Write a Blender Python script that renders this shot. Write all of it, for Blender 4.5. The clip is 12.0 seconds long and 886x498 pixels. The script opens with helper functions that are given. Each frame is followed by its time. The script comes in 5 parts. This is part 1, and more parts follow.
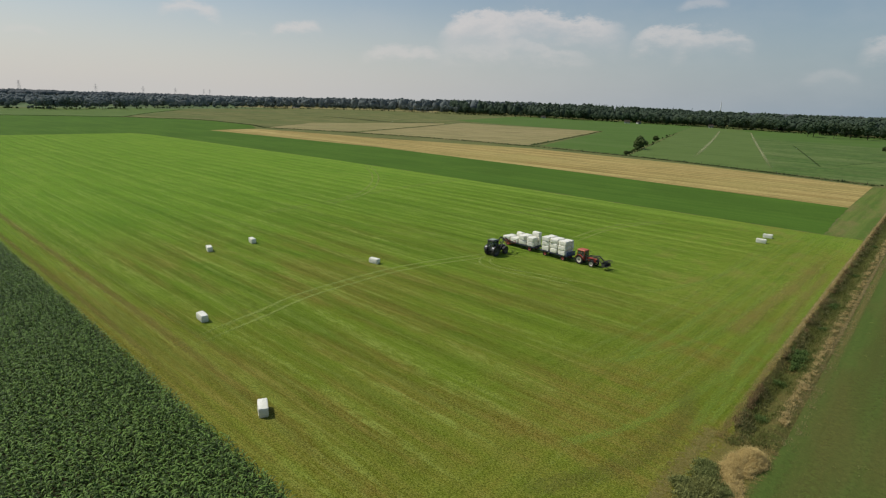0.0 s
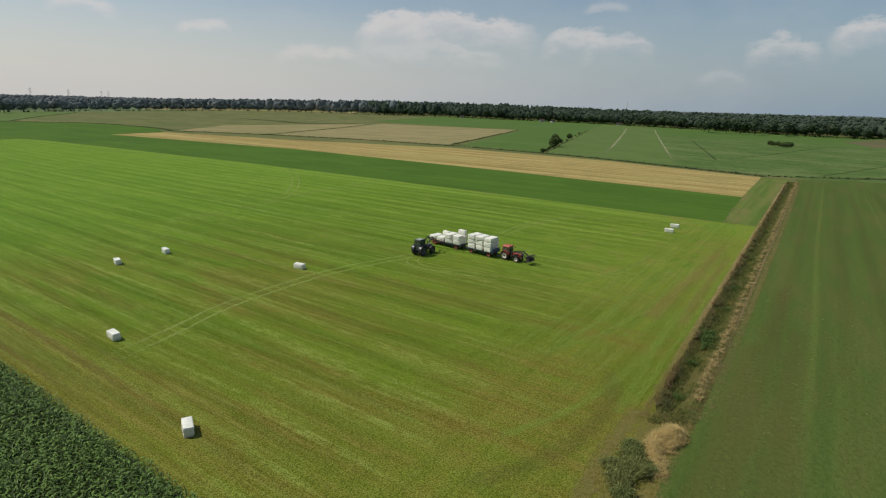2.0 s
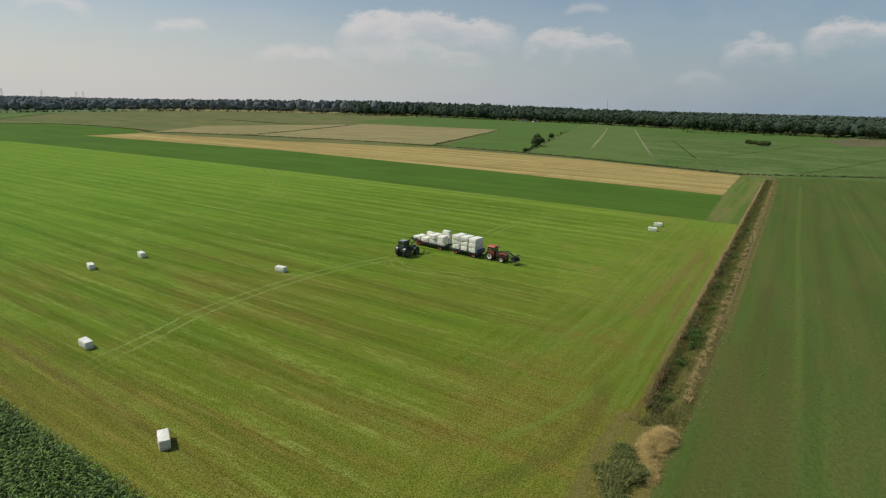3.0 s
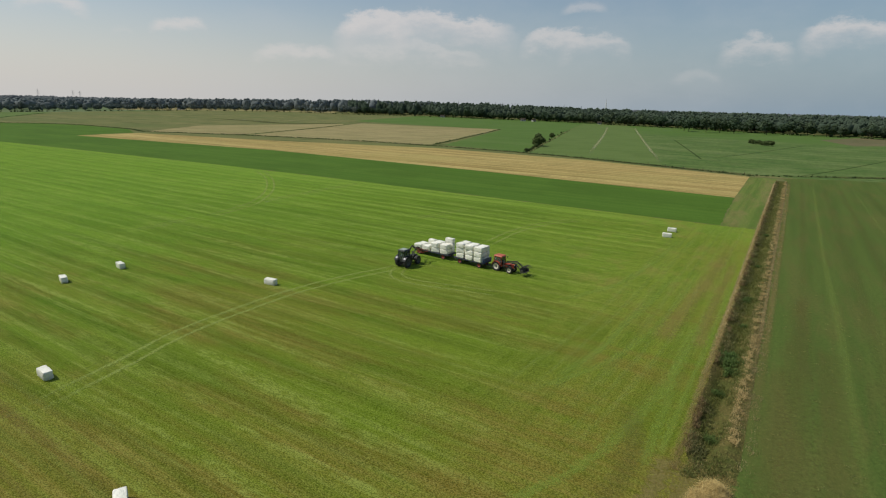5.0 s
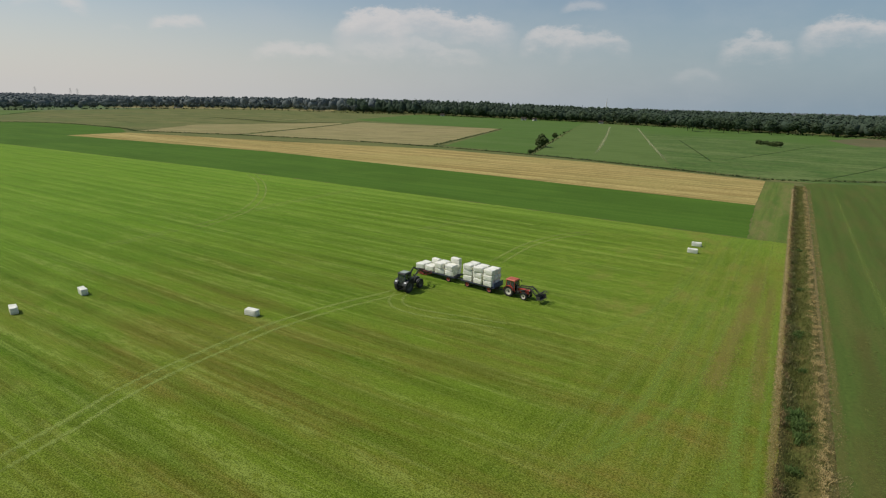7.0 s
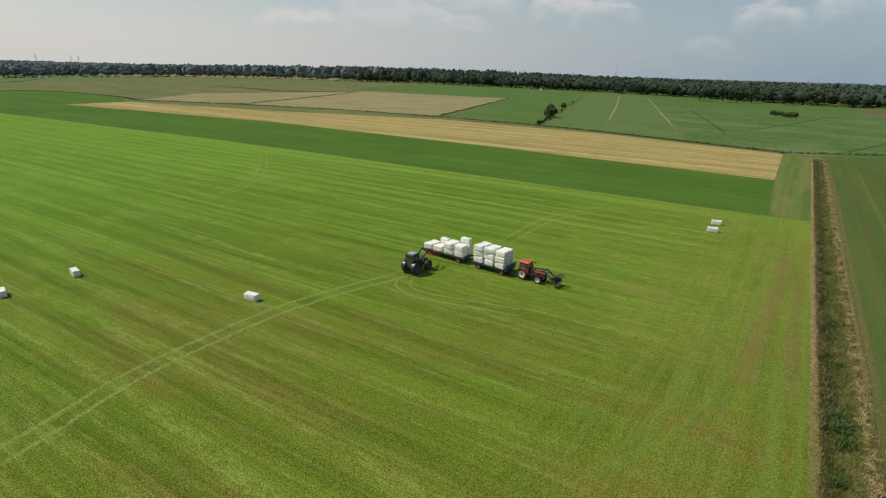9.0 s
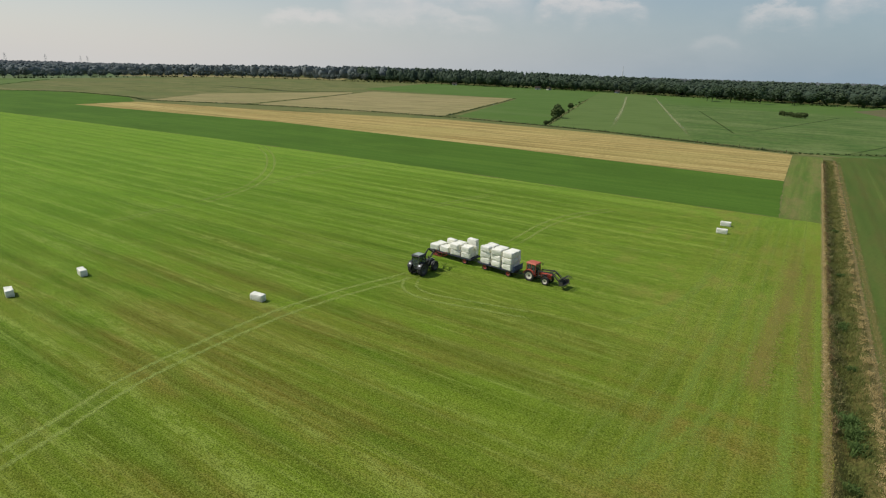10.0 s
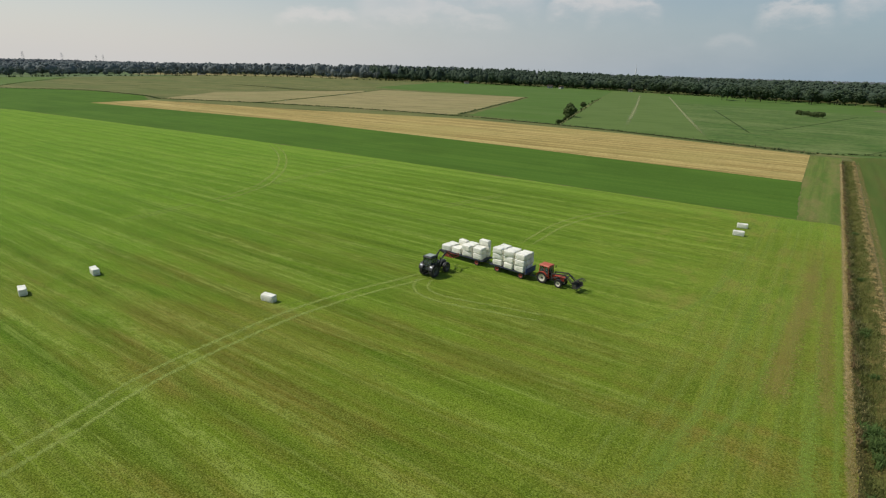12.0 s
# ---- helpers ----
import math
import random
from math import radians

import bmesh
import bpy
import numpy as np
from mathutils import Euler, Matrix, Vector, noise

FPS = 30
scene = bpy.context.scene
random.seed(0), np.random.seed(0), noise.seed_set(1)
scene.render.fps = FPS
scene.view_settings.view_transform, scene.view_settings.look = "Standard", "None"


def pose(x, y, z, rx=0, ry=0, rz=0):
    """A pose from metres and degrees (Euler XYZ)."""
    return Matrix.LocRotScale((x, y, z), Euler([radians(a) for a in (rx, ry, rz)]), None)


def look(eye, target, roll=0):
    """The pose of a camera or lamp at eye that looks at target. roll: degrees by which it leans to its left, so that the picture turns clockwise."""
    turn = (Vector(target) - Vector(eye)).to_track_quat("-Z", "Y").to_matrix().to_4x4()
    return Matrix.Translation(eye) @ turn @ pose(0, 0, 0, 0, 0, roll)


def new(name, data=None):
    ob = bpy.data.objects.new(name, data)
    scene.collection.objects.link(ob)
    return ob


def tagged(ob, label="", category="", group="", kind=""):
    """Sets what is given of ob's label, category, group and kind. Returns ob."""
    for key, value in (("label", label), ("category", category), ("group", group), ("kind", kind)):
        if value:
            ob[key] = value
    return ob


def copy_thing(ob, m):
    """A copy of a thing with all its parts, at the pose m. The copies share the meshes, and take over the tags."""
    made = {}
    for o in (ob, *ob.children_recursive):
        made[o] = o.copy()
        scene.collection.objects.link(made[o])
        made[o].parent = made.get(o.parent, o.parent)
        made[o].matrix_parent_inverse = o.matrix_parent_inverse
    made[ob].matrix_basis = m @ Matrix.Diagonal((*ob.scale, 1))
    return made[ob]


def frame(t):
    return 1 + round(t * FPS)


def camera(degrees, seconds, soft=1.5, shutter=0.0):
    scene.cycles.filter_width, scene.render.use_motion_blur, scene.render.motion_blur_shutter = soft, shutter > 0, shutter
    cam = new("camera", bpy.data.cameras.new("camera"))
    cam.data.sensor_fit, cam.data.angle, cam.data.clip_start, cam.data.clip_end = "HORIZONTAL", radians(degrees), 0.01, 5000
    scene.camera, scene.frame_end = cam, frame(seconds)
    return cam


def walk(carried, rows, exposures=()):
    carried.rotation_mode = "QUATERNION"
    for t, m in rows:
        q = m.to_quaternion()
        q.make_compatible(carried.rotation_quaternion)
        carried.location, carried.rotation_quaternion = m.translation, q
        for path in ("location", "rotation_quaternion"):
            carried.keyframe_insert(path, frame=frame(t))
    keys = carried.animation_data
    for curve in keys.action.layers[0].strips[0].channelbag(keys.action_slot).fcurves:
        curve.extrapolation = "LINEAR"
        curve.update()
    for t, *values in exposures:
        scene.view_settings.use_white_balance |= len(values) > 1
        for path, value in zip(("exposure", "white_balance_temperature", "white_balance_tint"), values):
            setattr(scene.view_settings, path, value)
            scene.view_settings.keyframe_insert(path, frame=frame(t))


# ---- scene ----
cam = camera(77.8, 12.0, soft=1.15)
PATH = [
    (0, (-4.735, -10.583, 26.897), (-4.632, -8.654, 26.379), 1.9),
    (0.5, (-4.823, -10.534, 26.872), (-4.686, -8.606, 26.357), 1.9),
    (1, (-4.886, -10.495, 26.879), (-4.65, -8.576, 26.367), 1.7),
    (1.5, (-5.069, -10.458, 26.792), (-4.741, -8.551, 26.284), 1.5),
    (2, (-5.103, -10.499, 26.896), (-4.73, -8.602, 26.387), 1.5),
    (2.5, (-5.12, -10.136, 26.838), (-4.71, -8.245, 26.329), 1.5),
    (3, (-5.059, -9.204, 26.704), (-4.626, -7.319, 26.197), 1.4),
    (5, (-4.276, -1.972, 26.526), (-3.837, -0.088, 26.017), 1.4),
    (5.5, (-4.063, 0.593, 26.66), (-3.626, 2.477, 26.149), 1.5),
    (6, (-3.664, 3.391, 26.819), (-3.225, 5.274, 26.307), 1.5),
    (6.5, (-3.269, 6.087, 27.113), (-2.827, 7.968, 26.599), 1.5),
    (7, (-2.816, 8.952, 27.359), (-2.374, 10.834, 26.844), 1.5),
    (7.2, (-2.716, 10.052, 27.419), (-2.274, 11.934, 26.906), 1.5),
    (9, (-2.523, 13.502, 27.492), (-2.102, 15.357, 26.875), 1.6),
    (9.5, (-2.565, 13.703, 27.46), (-2.154, 15.56, 26.843), 1.6),
    (10, (-2.522, 13.955, 27.452), (-2.122, 15.815, 26.835), 1.6),
    (10.5, (-2.541, 14.218, 27.556), (-2.15, 16.079, 26.937), 1.6),
    (11, (-2.578, 14.471, 27.618), (-2.197, 16.334, 26.998), 1.6),
    (11.5, (-2.558, 14.689, 27.62), (-2.186, 16.553, 27.0), 1.6),
    (12, (-2.529, 14.818, 27.557), (-2.167, 16.684, 26.934), 1.6),
]
walk(cam, [(t, look(eye, target, roll)) for t, eye, target, roll in PATH],
     exposures=((0, -0.02), (3.0, 0.0), (5.0, 0.01), (7.0, -0.02), (9.0, 0.12), (12.0, 0.12)))

# ---- light, sky ----
SUN_EL, SUN_AZ = 52.0, -70.0          # degrees above the horizon; compass angle from +y, to the right positive


def sun_dir():
    e, a = radians(SUN_EL), radians(SUN_AZ)
    return Vector((math.sin(a) * math.cos(e), math.cos(a) * math.cos(e), math.sin(e)))


sun = new("sun", bpy.data.lights.new("sun", "SUN"))
sun.data.energy, sun.data.angle, sun.data.color = 3.4, radians(0.55), (1.0, 0.95, 0.87)
sun.matrix_world = look(sun_dir() * 100, (0, 0, 0))


class Nodes:
    """Short hand for a node tree: every call makes a node and returns its first output."""

    def __init__(self, tree):
        self.tree = tree
        tree.nodes.clear()

    def add(self, kind, inputs=None, **settings):
        n = self.tree.nodes.new(kind)
        for k, v in settings.items():
            setattr(n, k, v)
        for k, v in (inputs or {}).items():
            s = n.inputs[k]
            if isinstance(v, bpy.types.NodeSocket):
                self.tree.links.new(v, s)
            elif v is not None:
                s.default_value = v
        return n

    def math(self, op, a, b=0.0, c=0.0, clamp=False):
        return self.add("ShaderNodeMath", {0: a, 1: b, 2: c}, operation=op, use_clamp=clamp).outputs[0]

    def mix(self, f, a, b, blend="MIX"):
        n = self.add("ShaderNodeMix", data_type="RGBA", blend_type=blend)
        for i, v in ((0, f), (6, a), (7, b)):
            s = n.inputs[i]
            if isinstance(v, bpy.types.NodeSocket):
                self.tree.links.new(v, s)
            else:
                s.default_value = v if i == 0 else (*v[:3], 1)
        return n.outputs[2]

    def step(self, x, lo, hi):
        """0 below lo, 1 above hi, smooth between."""
        return self.add("ShaderNodeMapRange", {0: x, 1: lo, 2: hi}, interpolation_type="SMOOTHSTEP").outputs[0]

    def noise(self, vec, scale, detail=4.0, rough=0.55, distort=0.0):
        return self.add("ShaderNodeTexNoise", {"Vector": vec, "Scale": scale, "Detail": detail, "Roughness": rough, "Distortion": distort}).outputs[0]

    def scaled(self, vec, s, turn=0.0):
        return self.add("ShaderNodeMapping", {"Vector": vec, "Scale": s, "Rotation": (0, 0, turn)}).outputs[0]


world = bpy.data.worlds.new("world")
scene.world = world
world.use_nodes = True
w = Nodes(world.node_tree)
sky = w.add("ShaderNodeTexSky", sky_type="NISHITA", sun_disc=False, sun_elevation=radians(SUN_EL), sun_rotation=radians(SUN_AZ),
            altitude=20.0, air_density=1.15, dust_density=1.2, ozone_density=2.0).outputs[0]
way = w.add("ShaderNodeTexCoord").outputs["Generated"]
sep = w.add("ShaderNodeSeparateXYZ", {0: way})
wx, wy, wz = sep.outputs
az = w.math("MULTIPLY", w.math("ARCTAN2", wx, wy), 57.2958)
el = w.math("MULTIPLY", w.math("ARCSINE", wz), 57.2958)
wob = w.add("ShaderNodeTexNoise", {"Vector": w.scaled(way, (1, 1, 2.2)), "Scale": 19.0, "Detail": 8.0, "Roughness": 0.66})
wob2 = w.add("ShaderNodeTexNoise", {"Vector": w.scaled(way, (1, 1, 2.0)), "Scale": 7.0, "Detail": 6.0, "Roughness": 0.6})
puff = w.math("SUBTRACT", wob.outputs[0], 0.5)
puff2 = w.math("SUBTRACT", wob2.outputs[0], 0.5)
# fair-weather clouds: azimuth, elevation of the top, half width, depth of the fading body, density
CLOUDS = ((-20.8, 8.2, 2.6, 1.6, 0.75), (-11.6, 7.2, 2.4, 1.5, 0.80), (-16.0, 5.9, 0.9, 0.6, 0.25), (-1.5, 5.3, 4.2, 1.6, 0.62), (5.9, 9.0, 4.0, 5.0, 0.95), (12.5, 8.5, 7.4, 3.6, 0.85),
          (9.5, 5.9, 8.0, 2.6, 0.42), (23.7, 7.3, 3.6, 2.6, 0.72), (27.3, 6.8, 3.4, 2.4, 0.55), (26.0, 9.6, 2.2, 0.9, 0.6), (36.5, 3.4, 2.2, 1.2, 0.22), (41.0, 6.4, 3.0, 2.4, 0.55),
          (47.5, 7.6, 3.6, 3.0, 0.80), (-33.0, 5.0, 1.6, 0.8, 0.4), (-29.0, 9.6, 3.0, 1.2, 0.4), (63, 9, 8, 4, 0.7), (-58, 11, 9, 5, 0.6), (-95, 19, 14, 7, 0.7), (95, 17, 12, 6, 0.7),
          (150, 17, 16, 7, 0.7), (-150, 21, 15, 8, 0.7), (10, 30, 14, 8, 0.6), (-45, 37, 14, 9, 0.6))
cover, crest = None, None
for ca, ct, cw, ch, cd in CLOUDS:
    dx = w.math("DIVIDE", w.math("SUBTRACT", az, ca), cw)
    top = w.math("SUBTRACT", ct, w.math("MULTIPLY", w.math("MULTIPLY", dx, dx), ch * 0.45))
    top = w.math("ADD", top, w.math("ADD", w.math("MULTIPLY", puff, min(3.4, 1.5 * ch)), w.math("MULTIPLY", puff2, min(3.2, 1.3 * ch))))
    under = w.math("SUBTRACT", top, el)
    body = w.math("MULTIPLY", w.step(under, -0.25, 0.75), w.step(under, ch, ch * 0.2))
    body = w.math("MULTIPLY", w.math("MULTIPLY", body, w.step(w.math("ABSOLUTE", dx), 1.1, 0.55)), cd)
    rim = w.math("MULTIPLY", body, w.step(under, 1.9, 0.2))
    cover = body if cover is None else w.math("MAXIMUM", cover, body)
    crest = rim if crest is None else w.math("MAXIMUM", crest, rim)
haze = w.step(el, 13.0, -2.0)
veil = w.step(wob2.outputs[0], 0.40, 0.75)
glow = w.step(az, 62.0, -24.0)      # the air is milkier towards the sun
milk = w.mix(glow, (2.6, 3.8, 4.95), (7.25, 7.1, 7.0))
base = w.mix(w.math("MULTIPLY", haze, 0.86), sky, milk)
base = w.mix(w.math("MULTIPLY", veil, 0.12), base, (6.2, 6.4, 6.6))
sky_all = w.mix(w.math("MULTIPLY", cover, 0.58), base, (7.5, 7.05, 6.9))
sky_all = w.mix(w.math("MULTIPLY", crest, 0.40), sky_all, (8.8, 8.1, 7.7))
bg = w.add("ShaderNodeBackground", {"Color": sky_all, "Strength": 0.085}).outputs[0]
w.add("ShaderNodeOutputWorld", {"Surface": bg})

# ---- materials ----
FIELD_TURN = radians(-45.0)     # turns world x, y into u (along the ditch, away) and v (along the mown swaths)


def P(u, v, z=0.0):
    s = math.sqrt(0.5)
    return ((u - v) * s, (u + v) * s, z)


def material(name):
    m = bpy.data.materials.new(name)
    m.use_nodes = True
    return m, Nodes(m.node_tree)


def finish(n, color, rough=0.8, metal=0.0, bump=None, strength=0.4, distance=0.05, alpha=None, spec=0.3, through_light=None):
    ins = {"Base Color": color if isinstance(color, bpy.types.NodeSocket) else (*color[:3], 1), "Roughness": rough, "Metallic": metal, "Specular IOR Level": spec}
    if bump is not None:
        ins["Normal"] = n.add("ShaderNodeBump", {"Height": bump, "Strength": strength, "Distance": distance}).outputs[0]
    if alpha is not None:
        ins["Alpha"] = alpha
    sh = n.add("ShaderNodeBsdfPrincipled", ins).outputs[0]
    if through_light:
        tr = n.add("ShaderNodeBsdfTranslucent", {"Color": ins["Base Color"]}).outputs[0]
        sh = n.add("ShaderNodeMixShader", {0: through_light, 1: sh, 2: tr}).outputs[0]
    n.add("ShaderNodeOutputMaterial", {"Surface": sh})


def coords(n, turn=FIELD_TURN):
    return n.scaled(n.add("ShaderNodeTexCoord").outputs["Object"], (1, 1, 1), turn)


def mown_meadow():
    """Freshly mown grass: broken swaths along v, a headland along u beside the ditch, dry stubble near the maize."""
    m, n = material("mown_grass")
    c = coords(n)
    s = n.add("ShaderNodeSeparateXYZ", {0: c}).outputs
    u, v = s[0], s[1]
    wide = n.noise(n.scaled(c, (0.17, 0.003, 1)), 1.0, 2.0, 0.5)
    swath = n.noise(n.scaled(c, (0.42, 0.009, 1)), 1.0, 4.0, 0.62, 0.15)
    fine = n.noise(n.scaled(c, (2.2, 0.11, 1)), 1.0, 4.0, 0.65)
    streak = n.noise(n.scaled(c, (1.15, 0.022, 5)), 1.0, 5.0, 0.72, 0.1)
    broken = n.noise(n.scaled(c, (1.1, 0.42, 9)), 1.0, 5.0, 0.75)
    patch = n.noise(n.scaled(c, (0.05, 0.024, 1)), 1.0, 5.0, 0.6)
    patch2 = n.noise(n.scaled(c, (0.16, 0.045, 3)), 1.0, 5.0, 0.65)
    grain = n.noise(n.scaled(c, (1.0, 0.7, 1)), 2.4, 5.0, 0.8)
    dim = n.noise(n.scaled(c, (1.0, 0.65, 1)), 9.5, 3.0, 0.75)
    green = n.mix(n.step(wide, 0.36, 0.64), (0.076, 0.158, 0.008), (0.126, 0.228, 0.015))
    green = n.mix(n.math("MULTIPLY", n.step(swath, 0.46, 0.66), 0.58), green, (0.168, 0.280, 0.023))
    green = n.mix(n.math("MULTIPLY", n.step(swath, 0.48, 0.36), n.math("SUBTRACT", 0.75, n.math("MULTIPLY", n.step(v, 60.0, 150.0), 0.40))), green, (0.050, 0.104, 0.006))
    near_v = n.math("SUBTRACT", 1.0, n.math("MULTIPLY", n.step(v, 70.0, 170.0), 0.30))
    lit = n.math("MULTIPLY", n.step(streak, 0.50, 0.62), n.math("ADD", 0.25, n.math("MULTIPLY", n.step(broken, 0.40, 0.60), 0.60)))
    green = n.mix(n.math("MULTIPLY", n.math("MULTIPLY", lit, near_v), 0.80), green, (0.270, 0.365, 0.066))
    green = n.mix(n.math("MULTIPLY", n.math("MULTIPLY", n.step(fine, 0.52, 0.66), near_v), 0.34), green, (0.218, 0.294, 0.044))
    green = n.mix(n.math("MULTIPLY", n.step(patch2, 0.52, 0.72), 0.35), green, (0.054, 0.124, 0.008))
    # headland driven along the ditch
    hw = n.noise(n.scaled(c, (0.012, 0.50, 1)), 1.0, 4.0, 0.62, 0.2)
    hf = n.noise(n.scaled(c, (0.09, 1.9, 1)), 1.0, 4.0, 0.65)
    head = n.mix(n.step(hw, 0.38, 0.64), (0.092, 0.156, 0.011), (0.162, 0.240, 0.023))
    head = n.mix(n.math("MULTIPLY", n.step(hf, 0.50, 0.66), n.math("ADD", 0.15, n.math("MULTIPLY", n.step(broken, 0.42, 0.60), 0.45))), head, (0.235, 0.310, 0.070))
    edge = n.math("ADD", v, n.math("ADD", n.math("MULTIPLY", n.math("SUBTRACT", patch, 0.5), 34.0), n.math("MULTIPLY", n.math("SUBTRACT", patch2, 0.5), 16.0)))
    col = n.mix(n.step(edge, 29.0, 13.0), green, head)
    # richer, paler regrowth in the far half
    pale = n.noise(n.scaled(c, (0.035, 0.016, 7)), 1.0, 4.0, 0.6)
    far = n.math("MULTIPLY", n.math("MULTIPLY", n.step(u, 40.0, 120.0), n.math("ADD", 0.85, n.math("MULTIPLY", n.step(v, 40.0, 120.0), 0.15))), n.math("ADD", 0.30, n.math("MULTIPLY", n.step(pale, 0.42, 0.66), 0.40)))
    col = n.mix(n.math("MULTIPLY", far, 0.70), col, (0.192, 0.306, 0.030))
    col = n.mix(n.math("MULTIPLY", n.step(v, 55.0, 180.0), 0.54), col, (0.160, 0.314, 0.027))
    blot = n.noise(n.scaled(c, (0.14, 0.07, 13)), 1.0, 6.0, 0.7)
    col = n.mix(n.math("MULTIPLY", n.step(blot, 0.50, 0.68), n.math("MULTIPLY", n.step(v, 14.0, 90.0), 0.50)), col, (0.215, 0.330, 0.042))
    col = n.mix(n.math("MULTIPLY", n.step(blot, 0.48, 0.34), n.math("MULTIPLY", n.step(v, 40.0, 130.0), 0.40)), col, (0.092, 0.212, 0.016))
    far_rim = n.math("MULTIPLY", n.step(u, 122.0, 138.0), 0.45)
    col = n.mix(far_rim, col, (0.196, 0.330, 0.040))
    olive = n.math("MULTIPLY", n.math("MULTIPLY", n.step(u, 84.0, 26.0), n.step(v, 95.0, 45.0)), 0.32)
    col = n.mix(olive, col, (0.178, 0.186, 0.018))
    # dry stubble showing through: a strip beside the maize, patches further in, the turning ground at the ditch
    strip = n.math("MULTIPLY", n.step(n.math("ADD", u, n.math("MULTIPLY", n.math("SUBTRACT", patch2, 0.5), 14.0)), 21.0, 9.0), n.step(v, 190.0, 80.0))
    mid = n.math("MULTIPLY", n.math("MULTIPLY", n.step(u, 92.0, 30.0), n.step(v, 128.0, 74.0)), n.step(n.math("ADD", n.math("MULTIPLY", patch, 0.5), n.math("MULTIPLY", patch2, 0.5)), 0.40, 0.57))
    turn = n.math("MULTIPLY", n.step(v, 36.0, 8.0), n.step(n.math("ADD", n.math("MULTIPLY", patch, 0.6), n.math("MULTIPLY", hw, 0.4)), 0.42, 0.60))
    dry = n.math("ADD", n.math("MULTIPLY", strip, 0.42), n.math("ADD", n.math("MULTIPLY", mid, 0.85), n.math("MULTIPLY", turn, 0.62)), clamp=True)
    brown = n.mix(n.step(n.math("ADD", n.math("MULTIPLY", fine, 0.45), n.math("MULTIPLY", grain, 0.55)), 0.40, 0.62), (0.150, 0.108, 0.017), (0.285, 0.220, 0.054))
    col = n.mix(n.math("MULTIPLY", dry, n.math("ADD", 0.45, n.math("MULTIPLY", n.step(swath, 0.62, 0.38), 0.40))), col, brown)
    col = n.mix(n.math("MULTIPLY", lit, n.math("MULTIPLY", n.step(v, 14.0, 26.0), 0.30)), col, (0.270, 0.335, 0.078))
    # pale combed lines left at the edge of every swath
    phase = n.math("ADD", n.math("MULTIPLY", u, 1.18), n.math("MULTIPLY", n.noise(n.scaled(c, (0.07, 0.010, 17)), 1.0, 3.0), 13.0))
    amount = n.math("MULTIPLY", n.step(n.noise(n.scaled(c, (0.11, 0.010, 21)), 1.0, 3.0), 0.36, 0.60), n.step(broken, 0.38, 0.58))
    line = n.math("MULTIPLY", n.step(n.math("ADD", n.math("SINE", phase), n.math("MULTIPLY", n.math("SUBTRACT", fine, 0.5), 1.6)), 0.55, 1.0), n.math("MULTIPLY", amount, n.step(edge, 12.0, 24.0)))
    col = n.mix(n.math("MULTIPLY", n.math("MULTIPLY", line, near_v), 0.52), col, (0.296, 0.370, 0.074))
    gap = n.step(n.math("SINE", n.math("ADD", phase, 2.6)), 0.35, 1.0)
    col = n.mix(n.math("MULTIPLY", n.math("MULTIPLY", gap, n.math("MULTIPLY", near_v, n.step(edge, 18.0, 34.0))), 0.26), col, (0.052, 0.104, 0.006))
    turned = n.math("MULTIPLY", n.math("MULTIPLY", n.step(u, 46.0, 74.0), n.step(v, 62.0, 36.0)), n.math("ADD", 0.06, n.math("MULTIPLY", n.step(n.math("ADD", n.math("MULTIPLY", blot, 0.5), n.math("MULTIPLY", broken, 0.5)), 0.44, 0.60), 0.46)))
    col = n.mix(turned, col, (0.235, 0.300, 0.040))
    bald = n.noise(n.scaled(c, (0.10, 0.16, 31)), 1.0, 6.0, 0.72)
    bare = n.math("MULTIPLY", n.math("MULTIPLY", n.step(u, 58.0, 84.0), n.step(v, 48.0, 18.0)), n.step(bald, 0.50, 0.64))
    col = n.mix(n.math("MULTIPLY", bare, 0.50), col, (0.268, 0.224, 0.060))
    # stubble grain: shade in the gaps painted dark, cut stems pale
    col = n.mix(n.math("MULTIPLY", n.step(grain, 0.48, 0.64), 0.30), col, (0.050, 0.075, 0.006))
    col = n.mix(n.math("MULTIPLY", n.step(dim, 0.50, 0.59), 0.66), col, (0.030, 0.048, 0.004))
    col = n.mix(n.math("MULTIPLY", n.step(dim, 0.45, 0.37), 0.44), col, (0.300, 0.360, 0.072))
    h = n.math("SUBTRACT", n.math("MULTIPLY", grain, 0.5), n.math("MULTIPLY", dim, 0.9))
    finish(n, col, 0.9, bump=h, strength=0.85, distance=0.12, spec=0.04)
    return m


